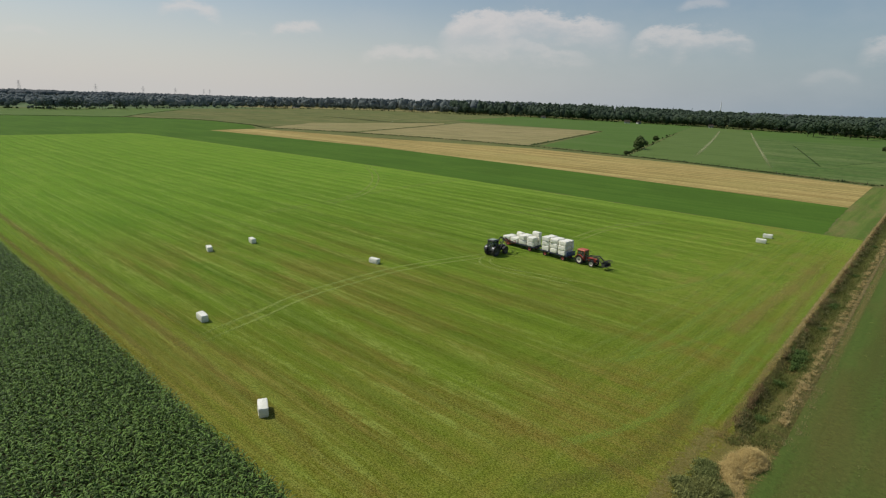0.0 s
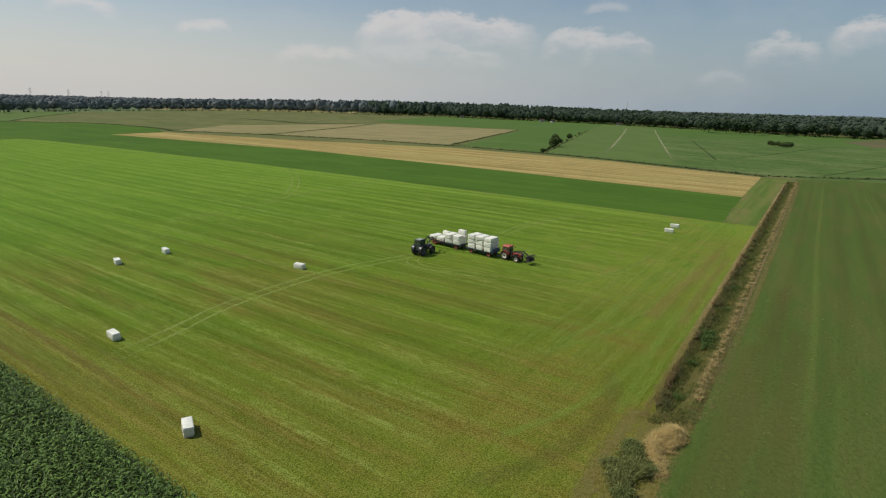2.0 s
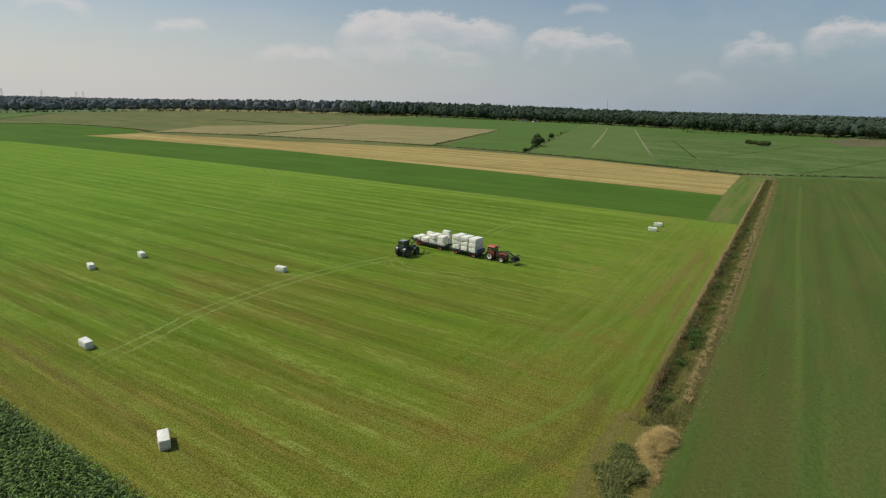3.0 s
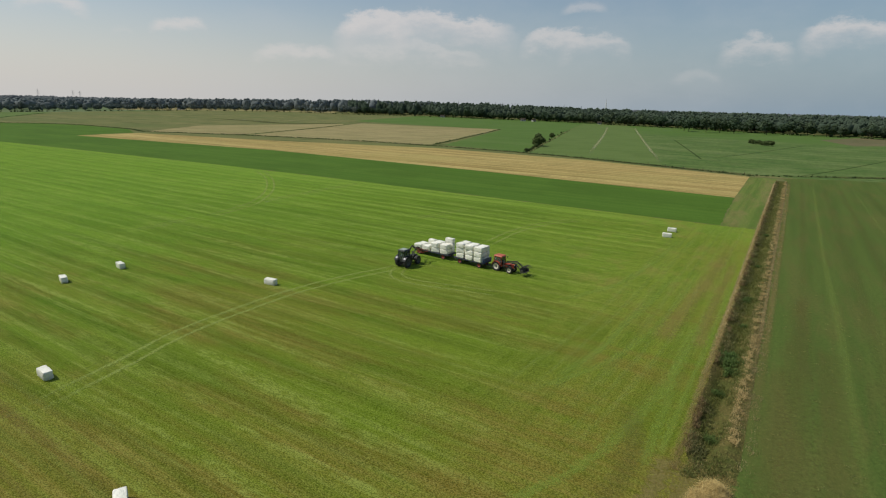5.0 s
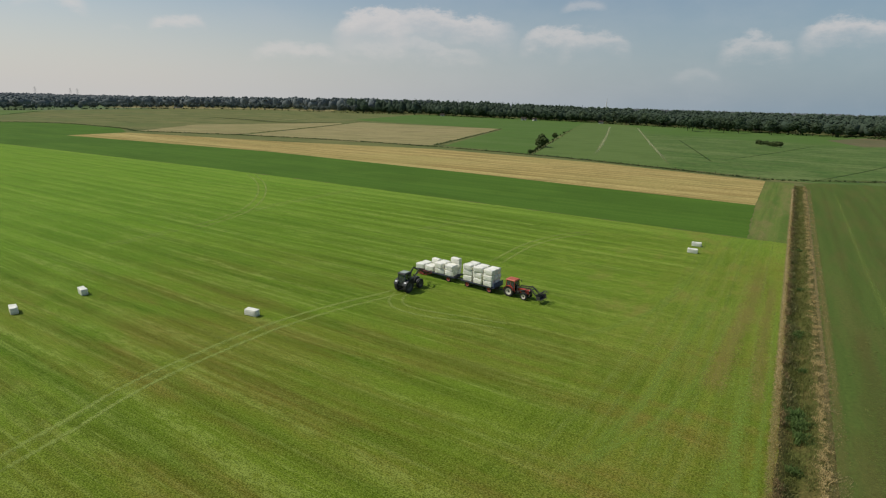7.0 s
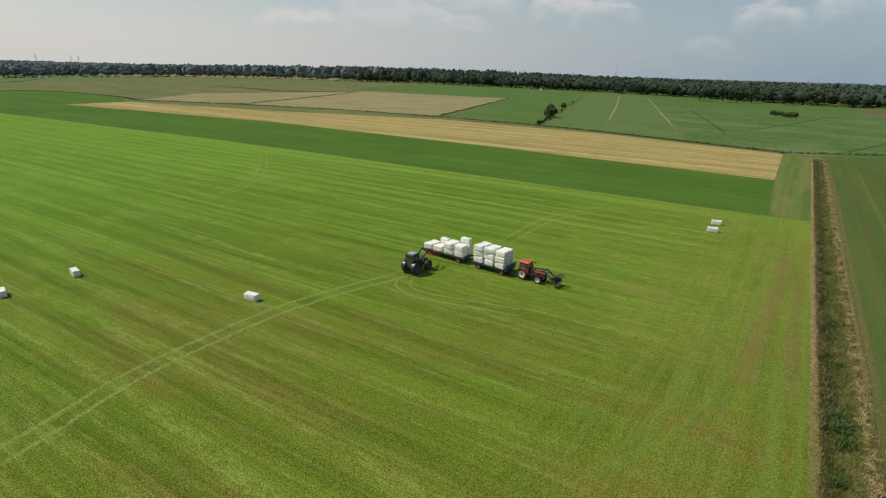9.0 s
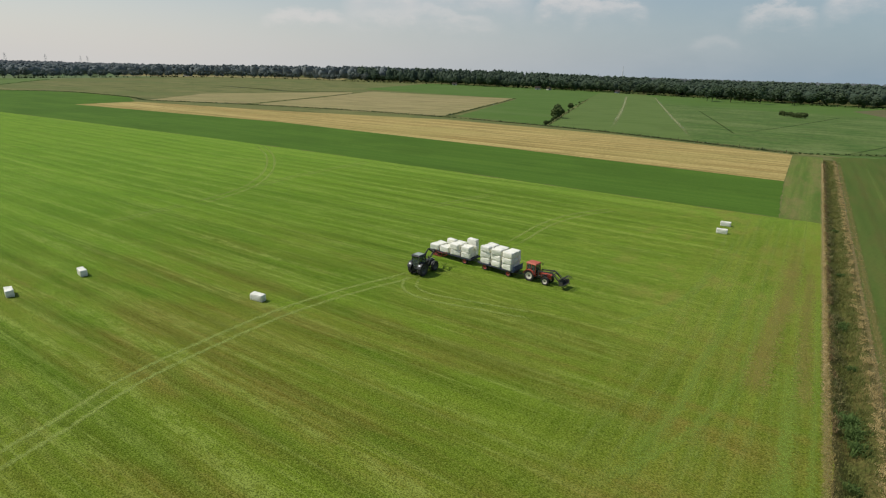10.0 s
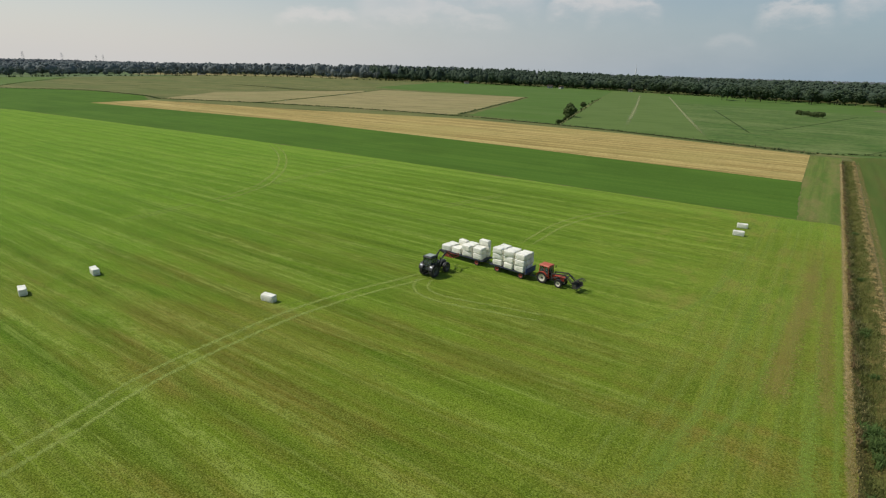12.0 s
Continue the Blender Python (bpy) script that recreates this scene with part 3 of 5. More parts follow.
ground()
FIELDS = (
    ("meadow", [P(6.2, 1.9), P(35.0, 1.9), P(35.6, 2.6), P(36.0, 3.3), P(36.6, 4.3), P(39.0, 5.2), P(44, 5.45), P(140.5, 5.45), P(140.5, 22), P(142, 150), P(141, 203), P(132, 384), P(126, 402), P(56, 402), P(6.2, 402)], "meadow", 0.020, "freshly mown bright green meadow with pale swaths and brown patches"),
    ("maize_soil", [P(6.1, 10), P(6.1, 402), P(-90, 402), P(-90, 10)], "soil", 0.015, "dark soil under the maize"),
    ("grass_strip", [P(140.6, 13.5), P(192, 15), P(196, 75), P(199, 108), P(205, 241), P(187, 418), P(180, 440), P(126, 402.5), P(132, 384.5), P(141, 203.5), P(142, 150.5), P(140.6, 22)], "dark_grass", 0.026, "strip of uncut dark green grass beside the mown meadow"),
    ("grass_field", [P(187, 419.5), (-140, 470), (-159, 522), (-219, 586), (-257, 604), (-324, 611), (-378, 590), (-420, 568), (-900, 250), (-700, 60), P(56, 402.5), P(126, 402.6)], "dark_grass", 0.024, "wide field of dark green grass"),
    ("grass_field", [(-326, 613), (-369, 815), (-408, 1000), (-470, 960), (-500, 860), (-560, 790), (-1100, 560), (-900, 252), (-421, 571), (-379, 593)], "olive", 0.023, "pale green grass field beyond a dark ditch"),
    ("far_pasture", [(-415, 1010), (-300, 1400), (-480, 1900), (-1500, 1900), (-1700, 900), (-1120, 570), (-640, 800), (-510, 870)], "far_green", 0.018, "pale green pastures glimpsed between the far trees"),
    ("straw_strip", [P(192.2, 15), P(261.5, 15.3), P(282, 89), P(288.5, 191), P(256, 301), P(233, 427), P(187, 419), P(205, 241.5), P(199.2, 108), P(196.2, 75)], "stubble", 0.030, "strip of straw-coloured cut grass"),
    ("cereal_field", [(-137, 490), (-118, 615), (-5, 690), (30, 715), (28, 680), (-60, 460)], "ripe", 0.028, "pale ripe cereal field"),
    ("cereal_field", [(-54, 456), (36, 690), (52, 745), (120, 690), (205, 620), (74, 372), (60, 366)], "ripe", 0.029, "pale ripe cereal field behind the straw strip"),
    ("lush_field", [(80, 366), (207, 617), (120, 730), (50, 830), (230, 1270), (380, 1140), (490, 1010), (550, 900), (462, 918), (250, 548), (117, 310)], "lush", 0.024, "field of lush green grass"),
    ("green_cereal_field", [(119, 308), (253, 549), (462, 918), (490, 830), (448, 735), (163, 241)], "olive", 0.027, "field of grey-green standing cereal"),
    ("grass_field", [(352, 568), (448, 735), (490, 830), (575, 800), (590, 700), (590, 640), (660, 560), (830, 420), (640, 330), (430, 400)], "lush", 0.022, "green pasture in front of the tree row"),
    ("leafy_field", [(163, 241), (352, 568), (430, 400), (640, 330), (700, 240), (440, 140), (260, 160), (190, 190)], "leafy", 0.025, "blue-green field of a leafy crop"),
    ("ripe_field", [(-420, 1290), (-285, 1400), (-110, 1450), (40, 1400), (60, 1640), (-480, 1640)], "ripe", 0.021, "yellow ripe field behind the roadside trees"),
    ("dry_pasture", [(505, 476), (612, 527), (700, 440), (560, 400), (446, 386)], "brown_pasture", 0.031, "brownish dry pasture in front of the tree row"),
    ("side_meadow", [P(-60, 10.4), P(7.0, 10.4), P(7.6, 3.2), P(33, 3.0), P(37, 1.5), P(254, 1.5), P(263, 3.0), (203, 190), (258, 178.5), (418, 138.5), (700, 60), P(262, -330), P(-60, -330)], "side", 0.012, "dull green grazed field with brownish bands"),
    ("verge", [P(140.8, 5.45), P(261, 5.45), P(261, 15.2), P(192, 14.8), P(140.8, 13.4)], "verge", 0.023, "rough grass verge between field and ditch"),
)
for nm, corners, mat, z, label in FIELDS:
    fine = nm in ("verge", "straw_strip")
    sheet(nm, corners, M[mat], z, label, "field", 1.2 if fine else 3.0, 0.22 if fine else 0.7)


# ---- trees ----
def ico(level):
    bm = bmesh.new()
    bmesh.ops.create_icosphere(bm, subdivisions=level, radius=1.0)
    bm.verts.ensure_lookup_table()
    v = np.array([p.co[:] for p in bm.verts])
    f = np.array([[q.index for q in face.verts] for face in bm.faces])
    bm.free()
    return v, f


ICO1, ICO2 = ico(1), ico(2)


def clumps(rng, centres, radii, shape=ICO2, rough=0.20, flat=0.85):
    """Many uneven leaf clumps as one vertex and face array."""
    bv, bf = shape
    n, m = len(centres), len(bv)
    jitter = 1 + rough * rng.standard_normal((n, m, 1)).clip(-1.6, 1.6)
    verts = bv[None] * jitter * np.asarray(radii)[:, None, None]
    verts[:, :, 2] *= flat
    verts += np.asarray(centres)[:, None]
    faces = bf[None] + (np.arange(n) * m)[:, None, None]
    return verts.reshape(-1, 3), faces.reshape(-1, 3)


def crown_points(rng, n, height, width, clear, spread=0.20):
    """Clump centres in an uneven crown of several lobes."""
    lobes = [(rng.normal(0, spread, 2) * width, clear + (height - clear) * rng.uniform(0.35, 0.72), rng.uniform(0.26, 0.42)) for _ in range(6)]
    pts, rad = [], []
    for k in range(n):
        c, z, s = lobes[k % len(lobes)]
        d = rng.standard_normal(3)
        d /= np.linalg.norm(d)
        q = rng.uniform(0.45, 1.0)
        p = np.array((c[0] + d[0] * s * width * q, c[1] + d[1] * s * width * q, z + d[2] * (height - clear) * 0.36 * q))
        p[2] = min(max(p[2], clear * 0.8), height)
        pts.append(p)
        rad.append(width * rng.uniform(0.034, 0.085))
    return np.array(pts), np.array(rad)


def tree(name, seed, height, width, clear, n, leaf, label, category="tree", shape=ICO1, spread=0.20, fat=1.0):
    """A tapered trunk with limbs, and a crown of many uneven clumps."""
    rng = np.random.default_rng(seed)
    ob = new(name)
    pts, rad = crown_points(rng, n, height, width, clear, spread)
    v, f = clumps(rng, pts, rad * fat, shape)
    c0 = np.array([pts[k::6].mean(0) for k in range(6)])
    size = np.array([np.abs(pts[k::6] - c0[k]).mean() * 1.55 for k in range(6)])
    bv, bf = clumps(rng, c0, size, ICO2, 0.14, 0.9)
    mesh_object("crown", np.concatenate((bv, v)), np.concatenate((bf, f + len(bv))), M[leaf], ob, True)
    r = max(0.08, height * 0.022)
    bm = rod((0, 0, -0.2), (0.1 * r, 0, clear * 1.1), r, seg=8, r2=r * 0.7)
    for k in range(5):
        a = k * 1.26 + rng.uniform(-0.3, 0.3)
        tip = (math.cos(a) * width * 0.28, math.sin(a) * width * 0.28, clear + (height - clear) * rng.uniform(0.35, 0.6))
        rod((0, 0, clear * rng.uniform(0.75, 1.0)), tip, r * 0.45, bm, 6, r * 0.15)
    part("trunk", bm, M["bark"], ob)
    return tagged(ob, label, category)


OAK_LABEL = "tall dark green roadside oak with a broad crown"
OAKS = [tree("oak_tree", 10 + k, 17.5 + 1.2 * (k % 3), 14.5 + (k % 2) * 1.5, 3.0 + 0.5 * (k % 3), 220, "oak", OAK_LABEL) for k in range(6)]
# far end of the row, with haze put into its leaf colour
HAZED = [tree("roadside_tree", 20 + k, 17.0 + 1.4 * k, 14.0 + k, 3.0 + 0.4 * k, 170, "hazed_oak", "roadside tree with an uneven crown, leaf colour paled for haze") for k in range(3)]
for t in OAKS + HAZED:
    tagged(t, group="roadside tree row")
ROW = [(-620, 760), (-520, 800), (-485, 900), (-450, 1010), (-395, 1160), (-280, 1360), (-100, 1420), (60, 1305), (230, 1215), (350, 1090), (440, 955), (490, 850), (520, 760), (535, 690), (556, 610), (600, 530), (690, 430), (800, 330)]
rng = np.random.default_rng(5)
used = set()


def plant(kinds, x, y, size, z=0.0):
    k = int(rng.integers(len(kinds)))
    m = pose(x, y, z, 0, 0, float(rng.uniform(0, 360))) @ Matrix.Diagonal((size, size, size * float(rng.uniform(0.92, 1.1)), 1))
    ob = kinds[k]
    if ob.name in used:
        ob = copy_thing(ob, Matrix())
    used.add(ob.name)
    ob.matrix_basis = m
    return ob


def along(points, step):
    line = spline(points, 1.0)
    acc, last = 0.0, line[0]
    for p in line:
        acc += float(np.linalg.norm(p - last))
        last = p
        if acc >= step:
            acc = 0.0
            yield p


for p in along(ROW, 9.5):
    if rng.uniform() < (0.9 if p[0] > -300 else 0.8):
        q = p + rng.normal(0, 3.5, 2)
        plant(HAZED if q[0] < 90 else OAKS, q[0], q[1], float(rng.uniform(0.62, 0.98)) * (0.80 if q[0] < -380 else 1.05 if q[0] > -200 else 0.92))
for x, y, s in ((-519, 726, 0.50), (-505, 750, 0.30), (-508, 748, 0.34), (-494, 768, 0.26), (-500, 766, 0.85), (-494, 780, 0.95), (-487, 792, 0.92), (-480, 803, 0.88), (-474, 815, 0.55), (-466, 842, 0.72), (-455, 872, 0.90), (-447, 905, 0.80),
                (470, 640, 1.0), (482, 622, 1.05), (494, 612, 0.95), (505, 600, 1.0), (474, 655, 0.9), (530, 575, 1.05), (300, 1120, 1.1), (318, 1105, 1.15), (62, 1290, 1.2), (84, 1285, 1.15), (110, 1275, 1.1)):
    plant(HAZED if x < 90 else OAKS, x, y, s)

line = spline(ROW, 2.0)
low = np.array([(*(line[int(rng.integers(len(line)))] + rng.normal(0, 4, 2)), 0.9) for _ in range(320)])
low_v, low_f = clumps(rng, low, rng.uniform(0.9, 2.2, len(low)), ICO1, 0.25, 0.75)
tagged(mesh_object("undergrowth", low_v, low_f, M["bush"], None, True), "low dark undergrowth along the roadside tree row", "undergrowth", kind="stuff")

# trees and bushes out in the fields
BUSHES = [tree("field_bush", 40 + k, 4.6, 5.2, 0.2, 260, "bush", "round dark green bush on a field boundary", "bush", ICO1, 0.09, 1.5) for k in range(3)]
for t in BUSHES:
    tagged(t, group="bushes along the field boundaries")
for x, y, s in ((146, 361, 1.75), (149, 370, 1.3), (118, 310, 0.55), (123, 318, 0.42), (128, 327, 0.32), (133, 337, 0.42), (140, 349, 0.62), (166, 398, 0.8), (184, 428, 0.35), (196, 452, 1.0),
                (209, 476, 0.3), (246, 541, 0.42), (228, 510, 0.25), (363, 410, 0.85), (361, 405, 0.8), (359, 400, 0.7), (358, 395, 0.78), (357, 391, 0.7), (356, 387, 0.8), (355, 382, 0.95), (354, 377, 0.9), (262, 570, 0.25)):
    plant(BUSHES, x, y, s)


# woods behind the roadside row, too many to count
def forest(name, spots, leaf, label, n=10, shape=ICO1, spiky=0.0):
    rng2 = np.random.default_rng(len(spots))
    pts, rad, core, girth = [], [], [], []
    for x, y, h, wd in spots:
        if rng2.uniform() < spiky:
            for k in range(n):
                z = h * (0.25 + 0.78 * (k + 0.5) / n)
                pts.append((x + rng2.normal(0, 0.5), y + rng2.normal(0, 0.5), z))
                rad.append(wd * 0.46 * (1.10 - k / n))
        else:
            core.append((x, y, h * rng2.uniform(0.48, 0.54)))
            girth.append((wd * rng2.uniform(0.42, 0.60), h * rng2.uniform(0.36, 0.43)))
            for k in range(n):
                a, q = rng2.uniform(0, 6.28), rng2.uniform(0.12, 0.46)
                up = math.sqrt(max(0.0, 1 - (q / 0.5) ** 2))
                pts.append((x + math.cos(a) * wd * q, y + math.sin(a) * wd * q, h * (0.50 + 0.45 * up * rng2.choice((1.0, 1.0, 0.3)))))
                rad.append(wd * rng2.uniform(0.06, 0.17))
    v, f = clumps(rng2, np.array(pts), np.array(rad), shape, 0.22, 1.0)
    if core:
        bv, bf = clumps(rng2, np.zeros((len(core), 3)), np.ones(len(core)), ICO2, 0.17, 1.0)
        bv = bv.reshape(len(core), -1, 3) * np.array([(a, a, b) for a, b in girth])[:, None] + np.array(core)[:, None]
        v, f = np.concatenate((bv.reshape(-1, 3), v)), np.concatenate((bf, f + bv.shape[0] * bv.shape[1]))
    return tagged(mesh_object(name, v, f, M[leaf], None, True), label, "forest", kind="stuff")


def polar(a, d):
    return math.sin(radians(a)) * d, math.cos(radians(a)) * d


edge_line = [p for p in spline(ROW, 4.0)]
edge_az = np.array([math.degrees(math.atan2(p[0], p[1])) for p in edge_line])
edge_d = np.array([float(np.hypot(*p)) for p in edge_line])
rng = np.random.default_rng(8)
TOP_AZ = (-48, -30, -23, -16, -12, -5, 2.7, 9, 17, 19, 24, 31, 37, 66)
TOP_H = (14, 16, 20, 24, 27, 32, 35, 35, 35, 32, 30, 27, 26, 26)      # height of the woods by direction
spots, pale_spots, firs = [], [], []
for k in range(1500):
    a = rng.uniform(3, 66)
    d0 = float(np.interp(a, edge_az, edge_d))
    q = rng.uniform() ** 1.6
    d = d0 + 30 + 330 * q
    if a < 12 and d < d0 + 70:
        continue
    h = float(np.interp(a, TOP_AZ, TOP_H)) * (0.72 + 0.28 * min(1.0, 2.0 * q)) * rng.uniform(0.86, 1.0)
    tall = 5 < a < 27
    (firs if tall and rng.uniform() < 0.12 and d > d0 + 120 else spots).append((*polar(a, d), h, rng.uniform(10, 14)))
for k in range(900):
    a = rng.uniform(-48, 12)
    d = float(np.interp(a, edge_az, edge_d)) + rng.uniform(110, 700)
    pale_spots.append((*polar(a, d), float(np.interp(a, TOP_AZ, TOP_H)) * rng.uniform(0.70, 1.0), rng.uniform(13, 24)))
forest("woodland", spots, "wood", "dense dark green broadleaved woodland behind the roadside trees", 14)
forest("hazy_woodland", pale_spots, "hazy_wood", "woodland far behind the roadside trees, leaf colour paled for haze", 12)
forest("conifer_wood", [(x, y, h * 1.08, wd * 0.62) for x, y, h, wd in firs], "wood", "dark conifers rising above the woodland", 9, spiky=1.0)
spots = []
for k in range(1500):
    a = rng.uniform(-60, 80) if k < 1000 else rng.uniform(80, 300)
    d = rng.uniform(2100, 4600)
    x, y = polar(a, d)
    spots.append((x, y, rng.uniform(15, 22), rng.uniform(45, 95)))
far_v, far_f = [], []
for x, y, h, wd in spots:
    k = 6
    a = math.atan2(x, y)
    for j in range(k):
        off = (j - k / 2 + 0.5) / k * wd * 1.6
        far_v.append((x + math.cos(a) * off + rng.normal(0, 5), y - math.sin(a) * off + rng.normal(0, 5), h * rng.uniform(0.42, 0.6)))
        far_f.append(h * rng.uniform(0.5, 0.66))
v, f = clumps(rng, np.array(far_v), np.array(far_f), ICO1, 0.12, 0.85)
tagged(mesh_object("distant_forest", v, f, M["far_wood"], None, True), "distant woods along the horizon, leaf colour blued for haze", "forest", kind="stuff")


# ---- bales ----
def film_mat():
    """White stretch film: glossy, wrinkled, with the layers' edges showing."""
    m, n = material("white_stretch_film")
    c = n.add("ShaderNodeTexCoord").outputs["Object"]
    bands = n.noise(n.scaled(c, (0.6, 0.6, 9.0)), 1.0, 4.0, 0.6)
    folds = n.noise(n.scaled(c, (3.0, 5.0, 14.0)), 1.0, 5.0, 0.65, 0.6)
    stain = n.noise(c, 1.7, 4.0, 0.6)
    ob = n.add("ShaderNodeObjectInfo").outputs["Random"]
    col = n.mix(n.step(bands, 0.42, 0.62), (0.86, 0.84, 0.71), (0.72, 0.715, 0.58))
    col = n.mix(n.math("MULTIPLY", n.step(stain, 0.52, 0.74), 0.35), col, (0.52, 0.55, 0.42))
    col = n.mix(n.math("MULTIPLY", ob, 0.18), col, (0.60, 0.63, 0.56))
    finish(n, col, 0.38, bump=n.math("ADD", folds, bands), strength=1.0, distance=0.07, spec=0.4)
    return m


M["film"] = film_mat()


def bale_mesh(seed, size=(1.85, 0.84, 0.88)):
    """A big square bale in film: a soft block with bulging sides, pinched corners and a flap of film."""
    rng2 = np.random.default_rng(seed)
    bm = box(size, (0, 0, size[2] / 2), bevel=0.11)
    bmesh.ops.subdivide_edges(bm, edges=bm.edges[:], cuts=3, use_grid_fill=True)
    off = Vector((seed * 3.7, seed * 1.3, 0))
    for p in bm.verts:
        q = Vector((p.co.x / size[0], p.co.y / size[1], p.co.z / size[2] - 0.5)) * 2
        bulge = 1 + 0.035 * (1 - q.y * q.y) * (1 - q.z * q.z)
        p.co.x *= bulge
        p.co.y *= 1 + 0.05 * (1 - q.x * q.x) * (1 - q.z * q.z)
        d = noise.noise_vector(p.co * 1.5 + off) * 0.05 + noise.noise_vector(p.co * 4 + off) * 0.035 + noise.noise_vector(p.co * 9 + off) * 0.022
        if p.co.z > 0.03:
            p.co += d
        p.co.z = max(p.co.z, 0.0)
    me = bpy.data.meshes.new("wrapped_bale")
    bm.to_mesh(me)
    bm.free()
    me.materials.append(M["film"])
    me.polygons.foreach_set("use_smooth", [True] * len(me.polygons))
    return me


FIELD_BALES = [bale_mesh(k) for k in range(3)]
LOAD_BALES = [bale_mesh(10 + k, (1.70, 0.80, 0.86)) for k in range(4)]


def bale(mesh, m, label, group):
    ob = new("wrapped_bale", mesh)
    ob.matrix_world = m
    return tagged(ob, label, "bale", group)


for k, (x, y, turn) in enumerate(((-17.75, 32.95, 108), (-30.6, 53.6, -50), (-41.1, 85.2, -60), (-35.4, 91.5, -56), (-11.5, 79.45, -38), (73.3, 104.2, -38), (68.9, 99.6, -38))):
    bale(FIELD_BALES[k % 3], pose(x, y, 0.02, 0, 0, turn), "square silage bale wrapped in white film lying on the mown meadow", "bales lying on the meadow")

# ---- machines ----
M.update({
    "tyre": plain("black_rubber", (0.020, 0.020, 0.020), 0.85, wear=0.3, scale=3, dirt=(0.045, 0.040, 0.028)),
    "red": plain("red_paint", (0.46, 0.062, 0.030), 0.40, wear=0.15, dirt=(0.26, 0.040, 0.022)),
    "roof_red": plain("faded_red_roof", (0.50, 0.110, 0.055), 0.5, wear=0.15),
    "black": plain("black_paint", (0.020, 0.022, 0.022), 0.58, wear=0.25, dirt=(0.035, 0.034, 0.028)),
    "grey": plain("dark_grey_steel", (0.075, 0.075, 0.072), 0.5, 0.4, wear=0.2, dirt=(0.06, 0.05, 0.035)),
    "green_roof": plain("grey_green_roof", (0.34, 0.39, 0.33), 0.55, wear=0.12),
    "cream": plain("cream_rim", (0.62, 0.58, 0.47), 0.5, wear=0.15, dirt=(0.42, 0.38, 0.28)),
    "dark_rim": plain("dark_rim", (0.085, 0.085, 0.080), 0.5, wear=0.2),
    "white": plain("white_paint", (0.72, 0.73, 0.72), 0.4, wear=0.08),
    "blue": plain("blue_paint", (0.045, 0.085, 0.21), 0.45, wear=0.2, dirt=(0.05, 0.07, 0.13)),
    "rail": plain("worn_dark_blue_paint", (0.042, 0.052, 0.085), 0.55, wear=0.2, dirt=(0.05, 0.05, 0.05)),
    "deck": plain("dark_deck_boards", (0.060, 0.060, 0.064), 0.8, wear=0.25, scale=2),
    "red_rim": plain("red_rim", (0.40, 0.065, 0.030), 0.5, wear=0.2),
    "orange": plain("red_clamp_paint", (0.40, 0.070, 0.035), 0.45, wear=0.2),
    "lamp_red": plain("red_lens", (0.45, 0.02, 0.015), 0.25, wear=0.05),
    "lamp_white": plain("clear_lens", (0.75, 0.75, 0.70), 0.2, wear=0.05),
})


def glass_mat():
    m, n = material("tinted_cab_glass")
    ins = {"Base Color": (0.30, 0.36, 0.33, 1), "Roughness": 0.05, "IOR": 1.45, "Transmission Weight": 0.85}
    n.add("ShaderNodeOutputMaterial", {"Surface": n.add("ShaderNodeBsdfPrincipled", ins).outputs[0]})
    return m


M["glass"] = glass_mat()


def wheel(parent, at, r, width, rim_mat, lugs=22):
    """A wheel about the y axis: lugged tyre, dished rim with hub."""
    w0 = width / 2
    bm = lathe([(r * 0.62, -w0 * 0.8), (r * 0.80, -w0), (r * 0.95, -w0 * 0.96), (r, -w0 * 0.7), (r, w0 * 0.7), (r * 0.95, w0 * 0.96), (r * 0.80, w0), (r * 0.62, w0 * 0.8)], 32)
    for k in range(lugs):
        a = 360.0 * k / lugs
        side = 1 if k % 2 else -1
        lug = box((r * 0.11, w0 * 1.05, r * 0.06), (0, side * w0 * 0.45, r * 1.0), (0, 0, side * 35), 0.008)
        lug.transform(pose(0, 0, 0, 0, a, 0))
        join(bm, lug)
    hold = part("wheel", bm, M["tyre"], parent)
    hold.location = at
    bm = lathe([(0.02, -w0 * 0.25), (r * 0.30, -w0 * 0.30), (r * 0.52, -w0 * 0.70), (r * 0.66, -w0 * 0.84), (r * 0.66, w0 * 0.84), (r * 0.52, w0 * 0.70), (r * 0.30, w0 * 0.30), (0.02, w0 * 0.25)], 24)
    part("rim", bm, rim_mat, hold, smooth=False)
    bm = rod((0, -w0 * 0.55, 0), (0, w0 * 0.55, 0), r * 0.17, seg=12)
    for k in range(8):
        a = k * math.pi / 4
        rod((math.cos(a) * r * 0.24, -w0 * 0.42, math.sin(a) * r * 0.24), (math.cos(a) * r * 0.24, w0 * 0.42, math.sin(a) * r * 0.24), r * 0.022, bm, 6)
    part("hub", bm, M["grey"], hold)
    return hold


def fender(r, width, a0, a1, thick=0.035, seg=12):
    """A curved mudguard over a wheel about the y axis."""
    bm = bmesh.new()
    rows = []
    for k in range(seg + 1):
        a = radians(a0 + (a1 - a0) * k / seg)
        rows.append([bm.verts.new((q * math.cos(a), y, q * math.sin(a))) for q, y in ((r, -width / 2), (r, width / 2), (r + thick, width / 2), (r + thick, -width / 2))])
    for a, b in zip(rows, rows[1:]):
        for i in range(4):
            bm.faces.new((a[i], a[(i + 1) % 4], b[(i + 1) % 4], b[i]))
    bm.faces.new(rows[0])
    bm.faces.new(rows[-1][::-1])
    bmesh.ops.recalc_face_normals(bm, faces=bm.faces[:])
    return bm


